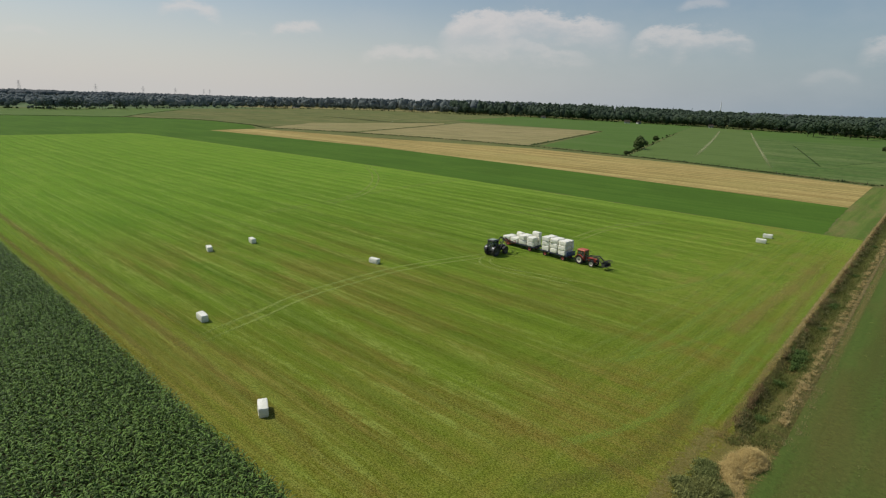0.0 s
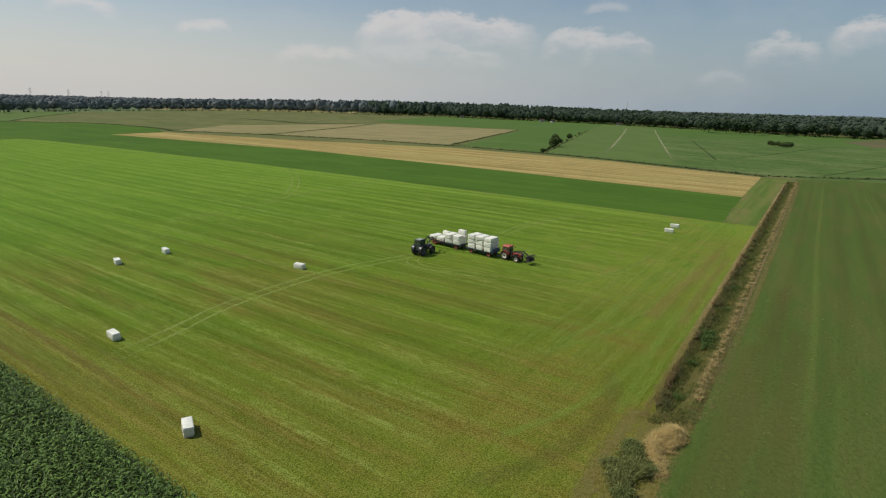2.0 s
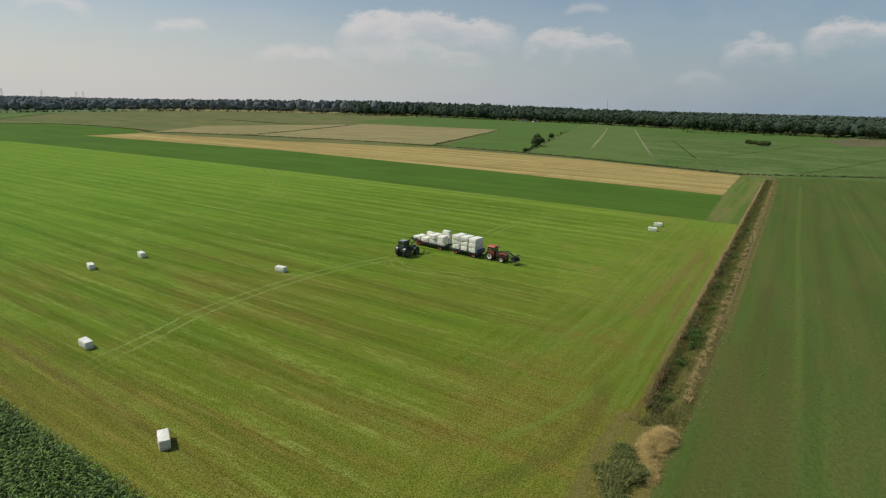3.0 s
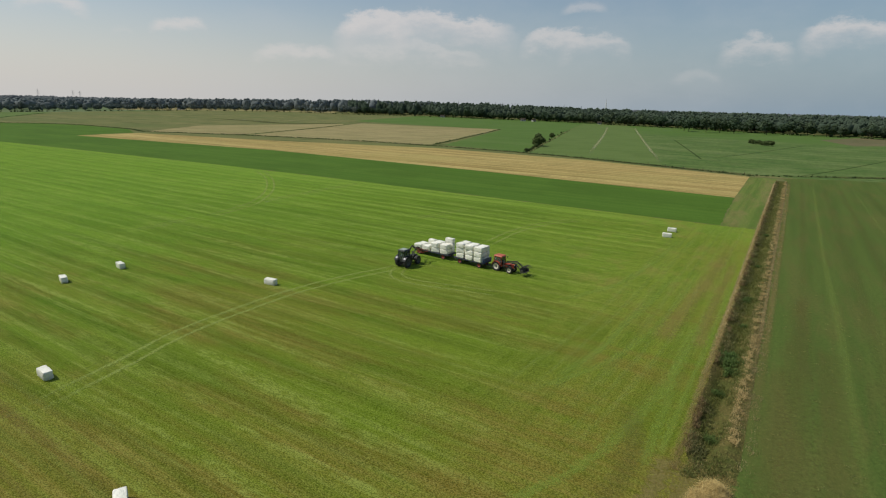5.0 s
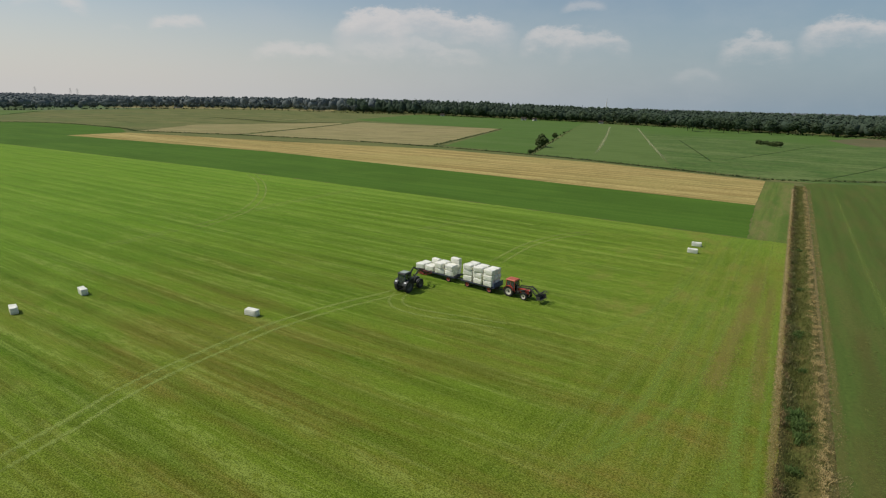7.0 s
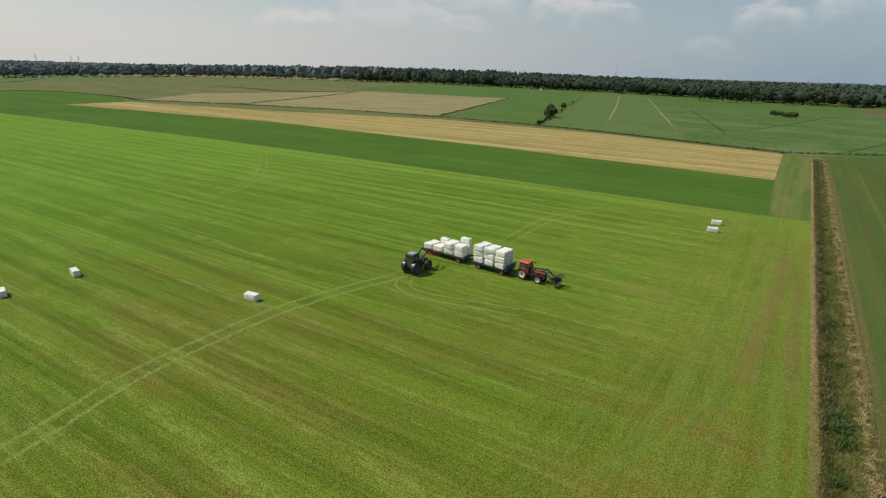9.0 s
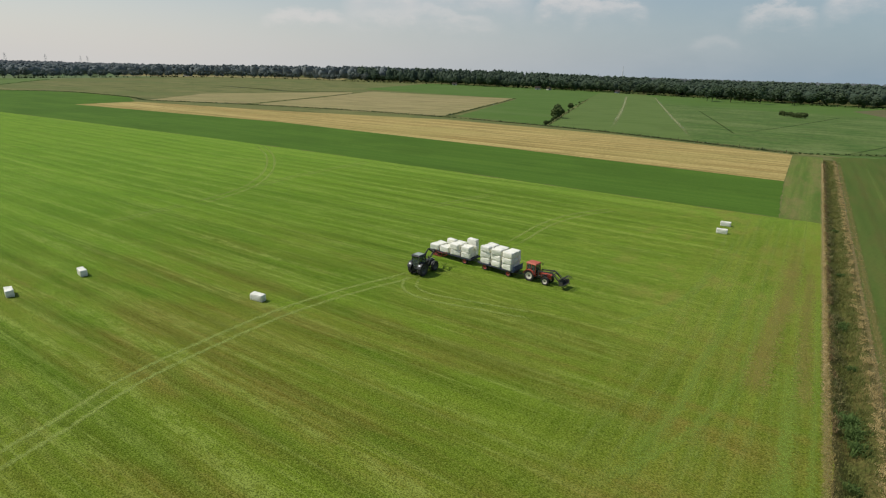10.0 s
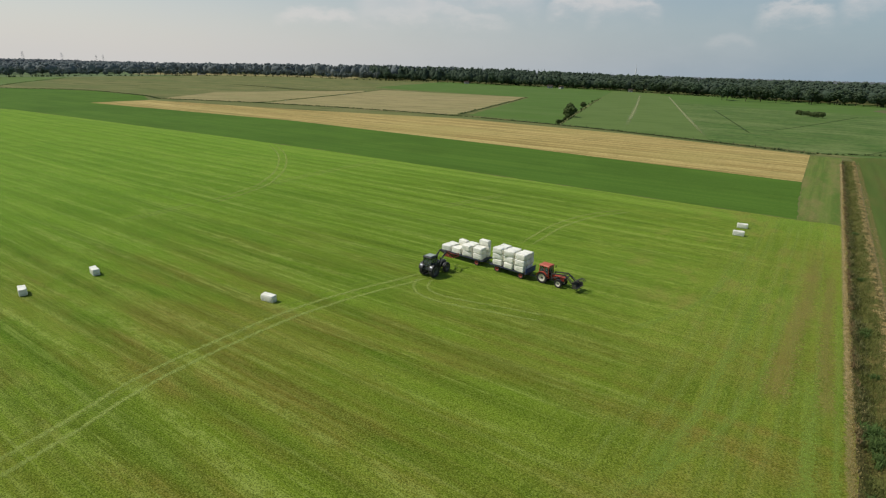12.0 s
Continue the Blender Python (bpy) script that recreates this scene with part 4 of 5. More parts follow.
def tractor(name, label, base, rear, front, paint, roof, rim, fend, cab_h, hood_w):
    """A four-wheel-drive tractor with cab. x forward, origin on the ground under the rear axle. rear and front: radius, width, half track."""
    ob = tagged(new(name), label, "tractor")
    rr, rw, rt = rear
    fr, fw, ft = front
    for s in (-1, 1):
        wheel(ob, (0, s * rt, rr), rr, rw, M[rim], 24)
        wheel(ob, (base, s * ft, fr), fr, fw, M[rim], 20)
        bm = fender(rr + 0.07, rw + 0.12, 20, 165)
        bm.transform(pose(0, s * (rt - 0.02), rr))
        part("fender", bm, M[fend], ob)
        bm = fender(fr + 0.06, fw, 40, 150, 0.025, 8)
        bm.transform(pose(base, s * ft, fr))
        part("front_fender", bm, M["black"], ob)
    zc = rr * 0.98
    bm = box((base * 0.95, 0.42, 0.42), (base * 0.5, 0, zc * 0.88), bevel=0.04)
    rod((0, -rt + 0.1, rr), (0, rt - 0.1, rr), 0.14, bm, 10)
    rod((base, -ft + 0.1, fr), (base, ft - 0.1, fr), 0.10, bm, 10)
    box((0.55, 0.30, 0.40), (base + 0.05, 0, fr + 0.1), bevel=0.03, bm=bm)
    part("chassis", bm, M["grey"], ob)
    x0, x1 = 0.95, base + 0.62
    hz = zc + 0.42
    bm = box((x1 - x0, hood_w, 0.62), ((x0 + x1) / 2, 0, hz), bevel=0.09, taper=(0.97, 0.82))
    for p in bm.verts:
        if p.co.z > hz and p.co.x > (x0 + x1) / 2:
            p.co.z -= 0.10 * (p.co.x - (x0 + x1) / 2) / (x1 - x0) * 2
    part("hood", bm, M[paint], ob)
    bm = box((0.05, hood_w * 0.72, 0.42), (x1 + 0.005, 0, hz - 0.02), bevel=0.015)
    for k in range(5):
        box((0.02, hood_w * 0.62, 0.02), (x1 + 0.035, 0, hz - 0.16 + k * 0.07), bm=bm)
    part("grille", bm, M["black"], ob)
    for s in (-1, 1):
        part("headlight", box((0.05, 0.15, 0.11), (x1 + 0.02, s * hood_w * 0.28, hz + 0.17), bevel=0.02), M["lamp_white"], ob, "clear headlight")
        part("side_panel", box((0.75, 0.02, 0.30), ((x0 + x1) / 2 + 0.1, s * (hood_w / 2 + 0.004), hz - 0.05), bevel=0.008), M["black"], ob, "dark vented side panel")
    # cab
    cx0, cx1, cw, z0, z1 = -0.62, 0.92, 0.72, zc + 0.12, cab_h - 0.14
    bm = box((cx1 - cx0, cw * 2, 0.12), ((cx0 + cx1) / 2, 0, z0 - 0.02), bevel=0.03)
    box((0.30, cw * 1.5, 0.42), (cx0 + 0.15, 0, z0 + 0.2), bevel=0.05, bm=bm)
    part("cab_floor", bm, M[paint], ob)
    lean = 0.10
    bm = None
    corners = {}
    for sx, x in ((0, cx0), (1, cx1)):
        for s in (-1, 1):
            lo, hi = (x, s * cw, z0), (x + (lean if sx == 0 else -lean * 1.4), s * (cw - 0.08), z1)
            corners[sx, s] = (lo, hi)
            bm = rod(lo, hi, 0.045, bm, 8)
    for s in (-1, 1):
        bm = rod((0.18, s * cw, z0), (0.18, s * (cw - 0.08), z1), 0.035, bm, 8)
    tops = [corners[0, -1][1], corners[0, 1][1], corners[1, 1][1], corners[1, -1][1]]
    for a, b in zip(tops, tops[1:] + tops[:1]):
        rod(a, b, 0.045, bm, 8)
    part("cab_frame", bm, M[paint], ob)

    def pane(a, b, c, d, inset=0.03):
        q = [Vector(p) for p in (a, b, c, d)]
        mid = sum(q, Vector()) / 4
        q = [p + (mid - p).normalized() * inset * 1.6 for p in q]
        nrm = (q[1] - q[0]).cross(q[3] - q[0]).normalized() * 0.008
        bm2 = bmesh.new()
        lo, hi = [bm2.verts.new(p - nrm) for p in q], [bm2.verts.new(p + nrm) for p in q]
        bm2.faces.new(lo[::-1]), bm2.faces.new(hi)
        for i in range(4):
            bm2.faces.new((lo[i], lo[(i + 1) % 4], hi[(i + 1) % 4], hi[i]))
        part("window", bm2, M["glass"], ob, "tinted cab glass")

    for sx in (0, 1):
        pane(corners[sx, -1][0], corners[sx, 1][0], corners[sx, 1][1], corners[sx, -1][1])
    for s in (-1, 1):
        lo, hi = (0.18, s * cw, z0), (0.18, s * (cw - 0.08), z1)
        pane(corners[0, s][0], lo, hi, corners[0, s][1])
        pane(lo, corners[1, s][0], corners[1, s][1], hi)
    bm = box((cx1 - cx0 + 0.16, cw * 2 + 0.10, 0.20), ((cx0 + cx1) / 2 - 0.02, 0, z1 + 0.06), bevel=0.08, taper=(0.88, 0.86))
    part("roof", bm, M[roof], ob)
    if name == "black_tractor":
        part("roof_hatch", box((1.12, 1.08, 0.06), ((cx0 + cx1) / 2 - 0.02, 0, z1 + 0.165), bevel=0.02), M["green_roof"], ob, "pale grey-green roof hatch")
    bm = box((0.42, 0.46, 0.12), (-0.05, 0, z0 + 0.42), bevel=0.04)
    box((0.10, 0.44, 0.52), (-0.28, 0, z0 + 0.70), (0, -8, 0), 0.04, bm)
    part("seat", bm, M["black"], ob)
    bm = rod((0.55, 0, z0 + 0.1), (0.42, 0, z0 + 0.62), 0.03)
    ring = lathe([(0.17, -0.014), (0.20, -0.014), (0.20, 0.014), (0.17, 0.014)], 16)
    ring.transform(pose(0.40, 0, z0 + 0.66, 0, 0, 0) @ pose(0, 0, 0, 90, 0, 0) @ pose(0, 0, 0, 0, 0, 20))
    part("steering_wheel", join(bm, ring), M["black"], ob)
    bm = rod((1.15, -hood_w / 2 - 0.02, hz), (1.15, -hood_w / 2 - 0.02, cab_h - 0.05), 0.045, seg=10)
    rod((1.15, -hood_w / 2 - 0.02, hz + 0.15), (1.15, -hood_w / 2 - 0.02, hz + 0.75), 0.08, bm, 10)
    part("exhaust_pipe", bm, M["grey"], ob)
    for s in (-1, 1):
        bm = rod((cx1 - 0.1, s * cw, z1 - 0.25), (cx1 + 0.05, s * (cw + 0.32), z1 - 0.2), 0.015, seg=6)
        box((0.04, 0.18, 0.30), (cx1 + 0.05, s * (cw + 0.36), z1 - 0.28), bevel=0.015, bm=bm)
        part("mirror", bm, M["black"], ob)
        part("tail_light", box((0.06, 0.34 if name == "black_tractor" else 0.22, 0.22 if name == "black_tractor" else 0.12), (-rr * 0.80, s * rt, rr + rr * 0.74), (0, 35, 0), 0.02), M["white"] if name == "black_tractor" else M["lamp_red"], ob, "pale lamp cluster on the fender" if name == "black_tractor" else "red tail light")
        part("work_light", box((0.06, 0.14, 0.10), (cx1 - 0.02, s * cw * 0.7, z1 + 0.02), bevel=0.02), M["lamp_white"], ob, "clear work light")
        bm = None
        for k in range(3):
            bm = box((0.28, 0.22, 0.03), (0.62, s * (cw + 0.14), 0.45 + k * 0.26), bevel=0.006, bm=bm)
        box((0.03, 0.03, 0.75), (0.76, s * (cw + 0.05), 0.85), bm=bm)
        part("step", bm, M["black"], ob)
    bm = None
    for s in (-1, 1):
        bm = rod((-0.2, s * 0.25, rr * 0.8), (-rr - 0.25, s * 0.42, rr * 0.65), 0.04, bm, 8)
    rod((-0.3, 0, rr * 1.1), (-rr - 0.2, 0, rr * 1.0), 0.035, bm, 8)
    box((0.5, 0.10, 0.08), (-0.75, 0, rr * 0.5), bevel=0.01, bm=bm)
    part("hitch", bm, M["grey"], ob)
    return ob


def loader(ob, half, pivot, knee, tip, mat, brace):
    """Front loader: two bent arms, their rams, tower brackets and a cross tube."""
    for s in (-1, 1):
        y = s * half
        bm = None
        for a, b in ((pivot, knee), (knee, tip)):
            a, b = Vector((a[0], y, a[1])), Vector((b[0], y, b[1]))
            d = b - a
            bm = box((d.length + 0.10, 0.09, 0.17), ((a + b) / 2)[:], (0, math.degrees(-math.atan2(d.z, d.x)), 0), 0.02, bm)
        part("loader_arm", bm, M[mat], ob)
        bm = box((0.16, 0.08, pivot[1] - 0.75), (pivot[0], y - s * 0.03, (pivot[1] + 0.75) / 2), bevel=0.015)
        box((0.5, half * 0.6, 0.10), (pivot[0] + 0.1, y - s * half * 0.35, 0.85), bevel=0.01, bm=bm)
        part("loader_bracket", bm, M[mat], ob)
        bm = rod((pivot[0] + 0.05, y, 0.95), (knee[0] - 0.1, y, knee[1] - 0.14), 0.045, seg=8)
        rod((pivot[0] + 0.05, y, 0.95), ((pivot[0] + knee[0]) / 2, y, (0.95 + knee[1]) / 2 - 0.05), 0.065, bm, 8)
        part("lift_ram", bm, M["grey"], ob)
        bm = rod((knee[0] - 0.15, y * 0.92, knee[1] + 0.16), (tip[0] + 0.02, y * 0.92, tip[1] + 0.36), 0.04, seg=8)
        part("tilt_ram", bm, M["grey"], ob)
    part("cross_tube", rod((knee[0] + brace, -half, knee[1] - 0.15), (knee[0] + brace, half, knee[1] - 0.15), 0.07, seg=10), M[mat], ob)


def bucket(ob, x, z, width, mat):
    """A manure grab: back plate, curved floor with tines and a toothed top jaw."""
    bm = box((0.06, width, 0.78), (x, 0, z + 0.38), (0, -12, 0), 0.012)
    box((0.70, width, 0.06), (x + 0.36, 0, z + 0.03), (0, -10, 0), 0.012, bm)
    for s in (-1, 1):
        box((0.60, 0.05, 0.52), (x + 0.30, s * (width / 2 - 0.02), z + 0.27), (0, -6, 0), 0.01, bm)
    part("bucket", bm, M[mat], ob)
    bm = None
    for k in range(7):
        y = (k / 6 - 0.5) * width * 0.92
        bm = rod((x + 0.55, y, z + 0.02), (x + 0.98, y, z - 0.02), 0.022, bm, 6, 0.008)
    part("tine_row", bm, M["grey"], ob)
    bm = rod((x + 0.05, -width * 0.46, z + 0.72), (x + 0.05, width * 0.46, z + 0.72), 0.05, seg=8)
    for k in range(5):
        y = (k / 4 - 0.5) * width * 0.86
        rod((x + 0.05, y, z + 0.72), (x + 0.42, y, z + 1.10), 0.06, bm, 6)
        rod((x + 0.42, y, z + 1.10), (x + 0.86, y, z + 1.00), 0.055, bm, 6)
        rod((x + 0.86, y, z + 1.00), (x + 1.10, y, z + 0.70), 0.05, bm, 6, 0.02)
    rod((x + 0.42, -width * 0.45, z + 1.08), (x + 0.42, width * 0.45, z + 1.08), 0.04, bm, 6)
    part("grab_jaw", bm, M[mat], ob)


def bale_clamp(ob, x, z, mat):
    """A bale clamp: red frame with two padded side arms of round tube."""
    bm = None
    for dz in (0.05, 0.62):
        bm = box((0.08, 1.5, 0.09), (x, 0, z + dz), bevel=0.012, bm=bm)
    for y in (-0.7, -0.25, 0.25, 0.7):
        box((0.07, 0.07, 0.6), (x, y, z + 0.33), bevel=0.01, bm=bm)
    part("clamp_frame", bm, M[mat], ob)
    for s in (-1, 1):
        bm = rod((x, s * 0.78, z + 0.12), (x + 1.05, s * 0.92, z + 0.12), 0.05, seg=8)
        rod((x, s * 0.78, z + 0.52), (x + 1.05, s * 0.92, z + 0.52), 0.05, bm, 8)
        rod((x + 1.05, s * 0.92, z + 0.10), (x + 1.05, s * 0.92, z + 0.54), 0.05, bm, 8)
        part("clamp_arm", bm, M[mat], ob)


RED_AT = (24.9, 81.75, -52.0)
red = tractor("red_tractor", "small faded red tractor with cream rims and black loader", 2.50, (0.78, 0.44, 0.74), (0.54, 0.34, 0.72), "red", "roof_red", "cream", "red", 2.58, 0.70)
loader(red, 0.50, (1.25, 1.60), (3.25, 1.90), (4.55, 0.90), "grey", 0.35)
bucket(red, 4.66, 0.58, 1.85, "grey")
red.matrix_world = pose(RED_AT[0], RED_AT[1], 0.02, 0, 0, RED_AT[2])
dark = tractor("black_tractor", "large black tractor with pale roof hatch and raised loader", 2.80, (0.92, 0.56, 0.86), (0.68, 0.46, 0.84), "black", "black", "dark_rim", "black", 2.95, 0.82)
loader(dark, 0.55, (1.45, 1.80), (3.00, 2.90), (4.45, 1.95), "black", 0.25)
bale_clamp(dark, 4.56, 1.55, "orange")
dark.matrix_world = pose(9.40, 85.80, 0.02, 0, 0, 42.0)

# trailers: s runs back from the front trailer's nose, a across to the far side
NOSE, BACK = Vector((22.6, 82.0, 0.02)), 128.9


def trailer(label, length, axles, headboard):
    """A flat two-axle farm trailer. x runs back from its nose, y to its near side is 0."""
    ob = tagged(new("flatbed_trailer"), label, "trailer", "trailers in tow")
    wd, z = 2.5, 0.98
    bm = None
    k = int(length / 0.25)
    bm = box((length, wd, 0.05), (length / 2, -wd / 2, z - 0.07), bevel=0.01)
    for i in range(k):
        box((length / k - 0.02, wd - 0.1, 0.04), ((i + 0.5) * length / k, -wd / 2, z - 0.025), bm=bm)
    part("deck", bm, M["deck"], ob)
    for y in (-0.02, -wd + 0.02):
        part("side_rail", box((length, 0.06, 0.17), (length / 2, y, z - 0.08), bevel=0.012), M["rail"], ob, "dark blue steel side rail")
    for x in (0.03, length - 0.03):
        part("end_rail", box((0.06, wd - 0.1, 0.17), (x, -wd / 2, z - 0.08), bevel=0.012), M["rail"], ob, "dark blue steel end rail")
    for y in (-0.75, -wd + 0.75):
        part("chassis_beam", box((length - 0.2, 0.10, 0.22), (length / 2, y, z - 0.22), bevel=0.01), M["rail"], ob)
    for x in axles:
        part("axle", rod((x, -0.35, 0.45), (x, -wd + 0.35, 0.45), 0.07, seg=10), M["grey"], ob)
        for y in (-0.24, -wd + 0.24):
            wheel(ob, (x, y, 0.45), 0.45, 0.32, M["red_rim"], 16)
        for y in (-0.6, -wd + 0.6):
            part("leaf_spring", box((0.8, 0.08, 0.09), (x, y, 0.56), bevel=0.02), M["grey"], ob)
    if headboard:
        bm = None
        for i in range(3):
            bm = box((0.04, wd, 0.20), (0.02, -wd / 2, z + 0.13 + i * 0.225), bevel=0.01, bm=bm)
        for y in (-0.05, -wd / 2, -wd + 0.05):
            box((0.07, 0.07, 0.75), (0.055, y, z + 0.35), bevel=0.01, bm=bm)
        part("headboard", bm, M["blue"], ob, "blue slatted headboard")
    bm = rod((0.3, -wd / 2 + 0.5, 0.62), (-0.75, -wd / 2, 0.55), 0.06, seg=8)
    rod((0.3, -wd / 2 - 0.5, 0.62), (-0.75, -wd / 2, 0.55), 0.06, bm, 8)
    rod((-0.7, -wd / 2, 0.55), (-1.15 if headboard else -0.8, -wd / 2, 0.52), 0.05, bm, 8)
    part("drawbar", bm, M["grey"], ob)
    for y in (-0.25, -wd + 0.25):
        part("tail_light", box((0.05, 0.24, 0.12), (length + 0.03, y, z - 0.12), bevel=0.015), M["lamp_red"], ob, "red tail light")
    return ob


def on_trailer(s, a, z):
    return Matrix.Translation(NOSE) @ pose(0, 0, 0, 0, 0, BACK) @ pose(s, -a, z)


front_trailer = trailer("blue-railed flatbed farm trailer with red wheels, stacked with bales", 6.15, (0.95, 4.95), True)
front_trailer.matrix_world = on_trailer(0.45, 0, 0)
rear_trailer = trailer("dark flatbed farm trailer with blue rails, half loaded with bales", 8.1, (1.2, 6.7), False)
rear_trailer.matrix_world = on_trailer(7.9, 0, 0)
# bales on the trailers: column's start, layers in its near, middle and far row
LOAD = ((0.60, 3, 3, 3), (2.55, 3, 3, 3), (4.50, 3, 3, 3), (8.10, 2, 2, 3), (10.05, 2, 2, 2), (12.0, 0, 1, 2), (13.95, 1, 1, 1))
rng = np.random.default_rng(3)
for s, *rows in LOAD:
    shift = float(rng.uniform(-0.10, 0.10))
    for a, layers in zip((0.43, 1.25, 2.07), rows):
        for k in range(layers):
            bale(LOAD_BALES[int(rng.integers(4))], on_trailer(s + 0.97 + rng.uniform(-0.11, 0.11), a + shift + rng.uniform(-0.05, 0.05), 0.98 + 0.86 * k) @ pose(0, 0, 0, 0, 0, float(rng.uniform(-9, 9)) + 180 * int(rng.integers(2))) @ Matrix.Diagonal((float(rng.uniform(0.88, 0.98)), 0.97, float(rng.uniform(0.94, 1.0)), 1)),
                 "white film-wrapped square bale stacked on a trailer", "bales stacked on the trailers")
bale(LOAD_BALES[1], on_trailer(13.0, 0.43, 0.98), "white film-wrapped bale set down on the trailer by the loader", "bales stacked on the trailers")


# ---- marks in the fields ----
MAIN = [(-31.0, 44.0), (-27.5, 50.5), (-24.0, 56.2), (-19.6, 63.7), (-9.2, 74.7), (-0.6, 80.8), (6.2, 84.4), (9.5, 86.4)]
SECOND = [(-31.5, 45.5), (-22.5, 61.5), (-12.5, 73.5), (-2.0, 82.2), (7.5, 86.6)]
for off in (-0.95, 0.95):
    ribbon("tyre_track", MAIN, 0.78, M["press"], 0.034, "pale tyre track pressed into mown grass", off)
    ribbon("tyre_track", SECOND, 0.6, M["pale"], 0.042, "faint older tyre track beside the main one", off * 1.0)
    ribbon("tyre_track", [(10.0, 86.6), (8.0, 83.4), (7.7, 80.0), (10.2, 77.0), (14.5, 74.2), (21, 70)], 0.6, M["press"], 0.038, "pale tyre track curving over mown grass", off)
    ribbon("tyre_track", [(-29.0, 232), (-26.2, 223), (-20.4, 197), (-18.6, 172), (-20.2, 153.5), (-22.8, 145), (-30, 131)], 0.8, M["press"], 0.036, "pale tyre track in a long bend over the meadow", off * 1.15)
    ribbon("tyre_track", [(-24, 144), (-9.2, 164.2), (10.7, 186.2)], 0.7, M["press"], 0.040, "faint tyre track across the swaths", off * 0.9)
    ribbon("tyre_track", [(26, 96.5), (29.1, 99.8), (38.3, 109.4), (47.9, 115.8), (58, 119)], 0.8, M["press"], 0.036, "pale tyre track across the swaths", off)
    ribbon("tyre_track", [(18, 124.5), (20.8, 126.7), (36.2, 136.7)], 0.6, M["press"], 0.036, "faint tyre track across the swaths", off * 0.8)
    ribbon("tyre_track", [(-42, 118), (-39.2, 121.9), (-31.9, 131.5)], 0.6, M["press"], 0.036, "faint tyre track across the swaths", off * 0.8)
rng = np.random.default_rng(21)
# leftover grass rows between the swaths, and the wheelings of the headland
for v, wd in ((8.4, 0.8), (10.6, 0.9), (12.4, 0.8), (14.0, 1.1), (16.3, 1.3), (18.4, 0.9), (20.5, 1.2)):
    ribbon("grass_row", [P(24 + rng.uniform(-6, 6), v + rng.uniform(2, 5)), P(60, v), P(100, v + rng.uniform(-0.6, 0.6)), P(150 if v < 12 else 138, v)], wd, M["pale"], 0.031, "pale wheeling along the headland", category="grass row")
for u, wd in ((7.6, 1.3), (9.6, 1.0), (11.2, 1.6), (13.5, 0.9)):
    ribbon("grass_row", [P(u, 20), P(u + 0.4, 70), P(u, 130), P(u, 260)], wd, M["rust"] if u in (7.6, 11.2) else M["pale"], 0.032, "dry strip beside the maize", category="grass row")
for pts, wd, mt, z in (([(94.7, 14.8), (72.8, 15.5), (63, 16.4), (56, 16.4), (44, 18.5)], 1.5, "hay", 0.043), ([(73, 8.9), (59.5, 8.8), (47, 8.0), (34, 7.6)], 1.3, "hay", 0.044), ([(80, 8.0), (60, 8.2), (46, 9.0), (33, 11.4), (24, 15.5)], 1.4, "hay", 0.045),
                       ([(100, 11.8), (80, 12.0), (62, 13.0), (50, 15.5), (40, 20)], 1.2, "hay", 0.046), ([(95, 6.5), (60, 6.6), (36, 6.9)], 0.9, "hay", 0.047), ([(120, 19), (96, 19.5), (78, 22), (66, 27)], 1.6, "hay", 0.048),
                       ([(118, 9.4), (92, 9.8), (73, 11.0), (60, 11.4)], 3.0, "worn", 0.049), ([(110, 7.4), (78, 7.6), (60, 7.4)], 1.9, "worn", 0.050), ([(46, 12), (37, 8.8), (27, 9.6), (18, 14)], 2.6, "brownline", 0.051)):
    ribbon("grass_row", [P(*q) for q in pts], wd, M[mt], z, "streak of turned grass along the headland", category="grass row")
# dry edges of the ditch
ribbon("dry_edge", [P(31, 5.8), P(60, 5.7), P(120, 5.7), P(252, 5.7)], 1.0, M["edge_straw"], 0.036, "dry brown edge of the meadow at the ditch", category="dry grass")
ribbon("dry_edge", [P(38, 1.55), P(60, 1.5), P(120, 1.5), P(252, 1.5)], 0.7, M["straw"], 0.115, "straw-coloured spoil along the ditch", category="dry grass")
ribbon("dry_edge", [P(36, 0.9), P(60, 0.8), P(120, 0.7), P(252, 0.7)], 1.2, M["tanned"], 0.034, "thin brown grass beside the ditch", category="dry grass")
for vv, wd in ((2.2, 2.4), (4.3, 2.8), (6.2, 2.0)):
    ribbon("dry_edge", [P(20, vv), P(28, vv + 0.3), P(37.5, vv)], wd, M["tanned"], 0.050 + vv * 0.002, "thin brown grass on the ditch crossing", category="dry grass")
for vv, wd, uu in ((-1.1, 3.0, 62), (-2.6, 3.0, 90), (-5.5, 3.6, 70)):
    ribbon("grass_band", [P(16, vv), P(30, vv + 0.5), P(uu, vv)], wd, M["brownline"], 0.0215 - vv * 0.0011, "thin brown grass in the grazed field", category="grass band")
# bands in the side field
for v, wd, mt in ((-3.2, 1.8, "faint"), (-6.5, 1.2, "pale"), (-10.5, 2.6, "faint"), (-15.0, 2.0, "faint"), (-19.5, 1.2, "pale"), (-23, 2.2, "faint"), (-31, 2.4, "faint"), (-38, 1.4, "pale")):
    ribbon("grass_band", [P(22, v), P(70, v + rng.uniform(-0.5, 0.5)), P(130, v), P(245, v + rng.uniform(-1, 1))], wd, M[mt], 0.032, "dry brownish band along the grazed field", category="grass band")
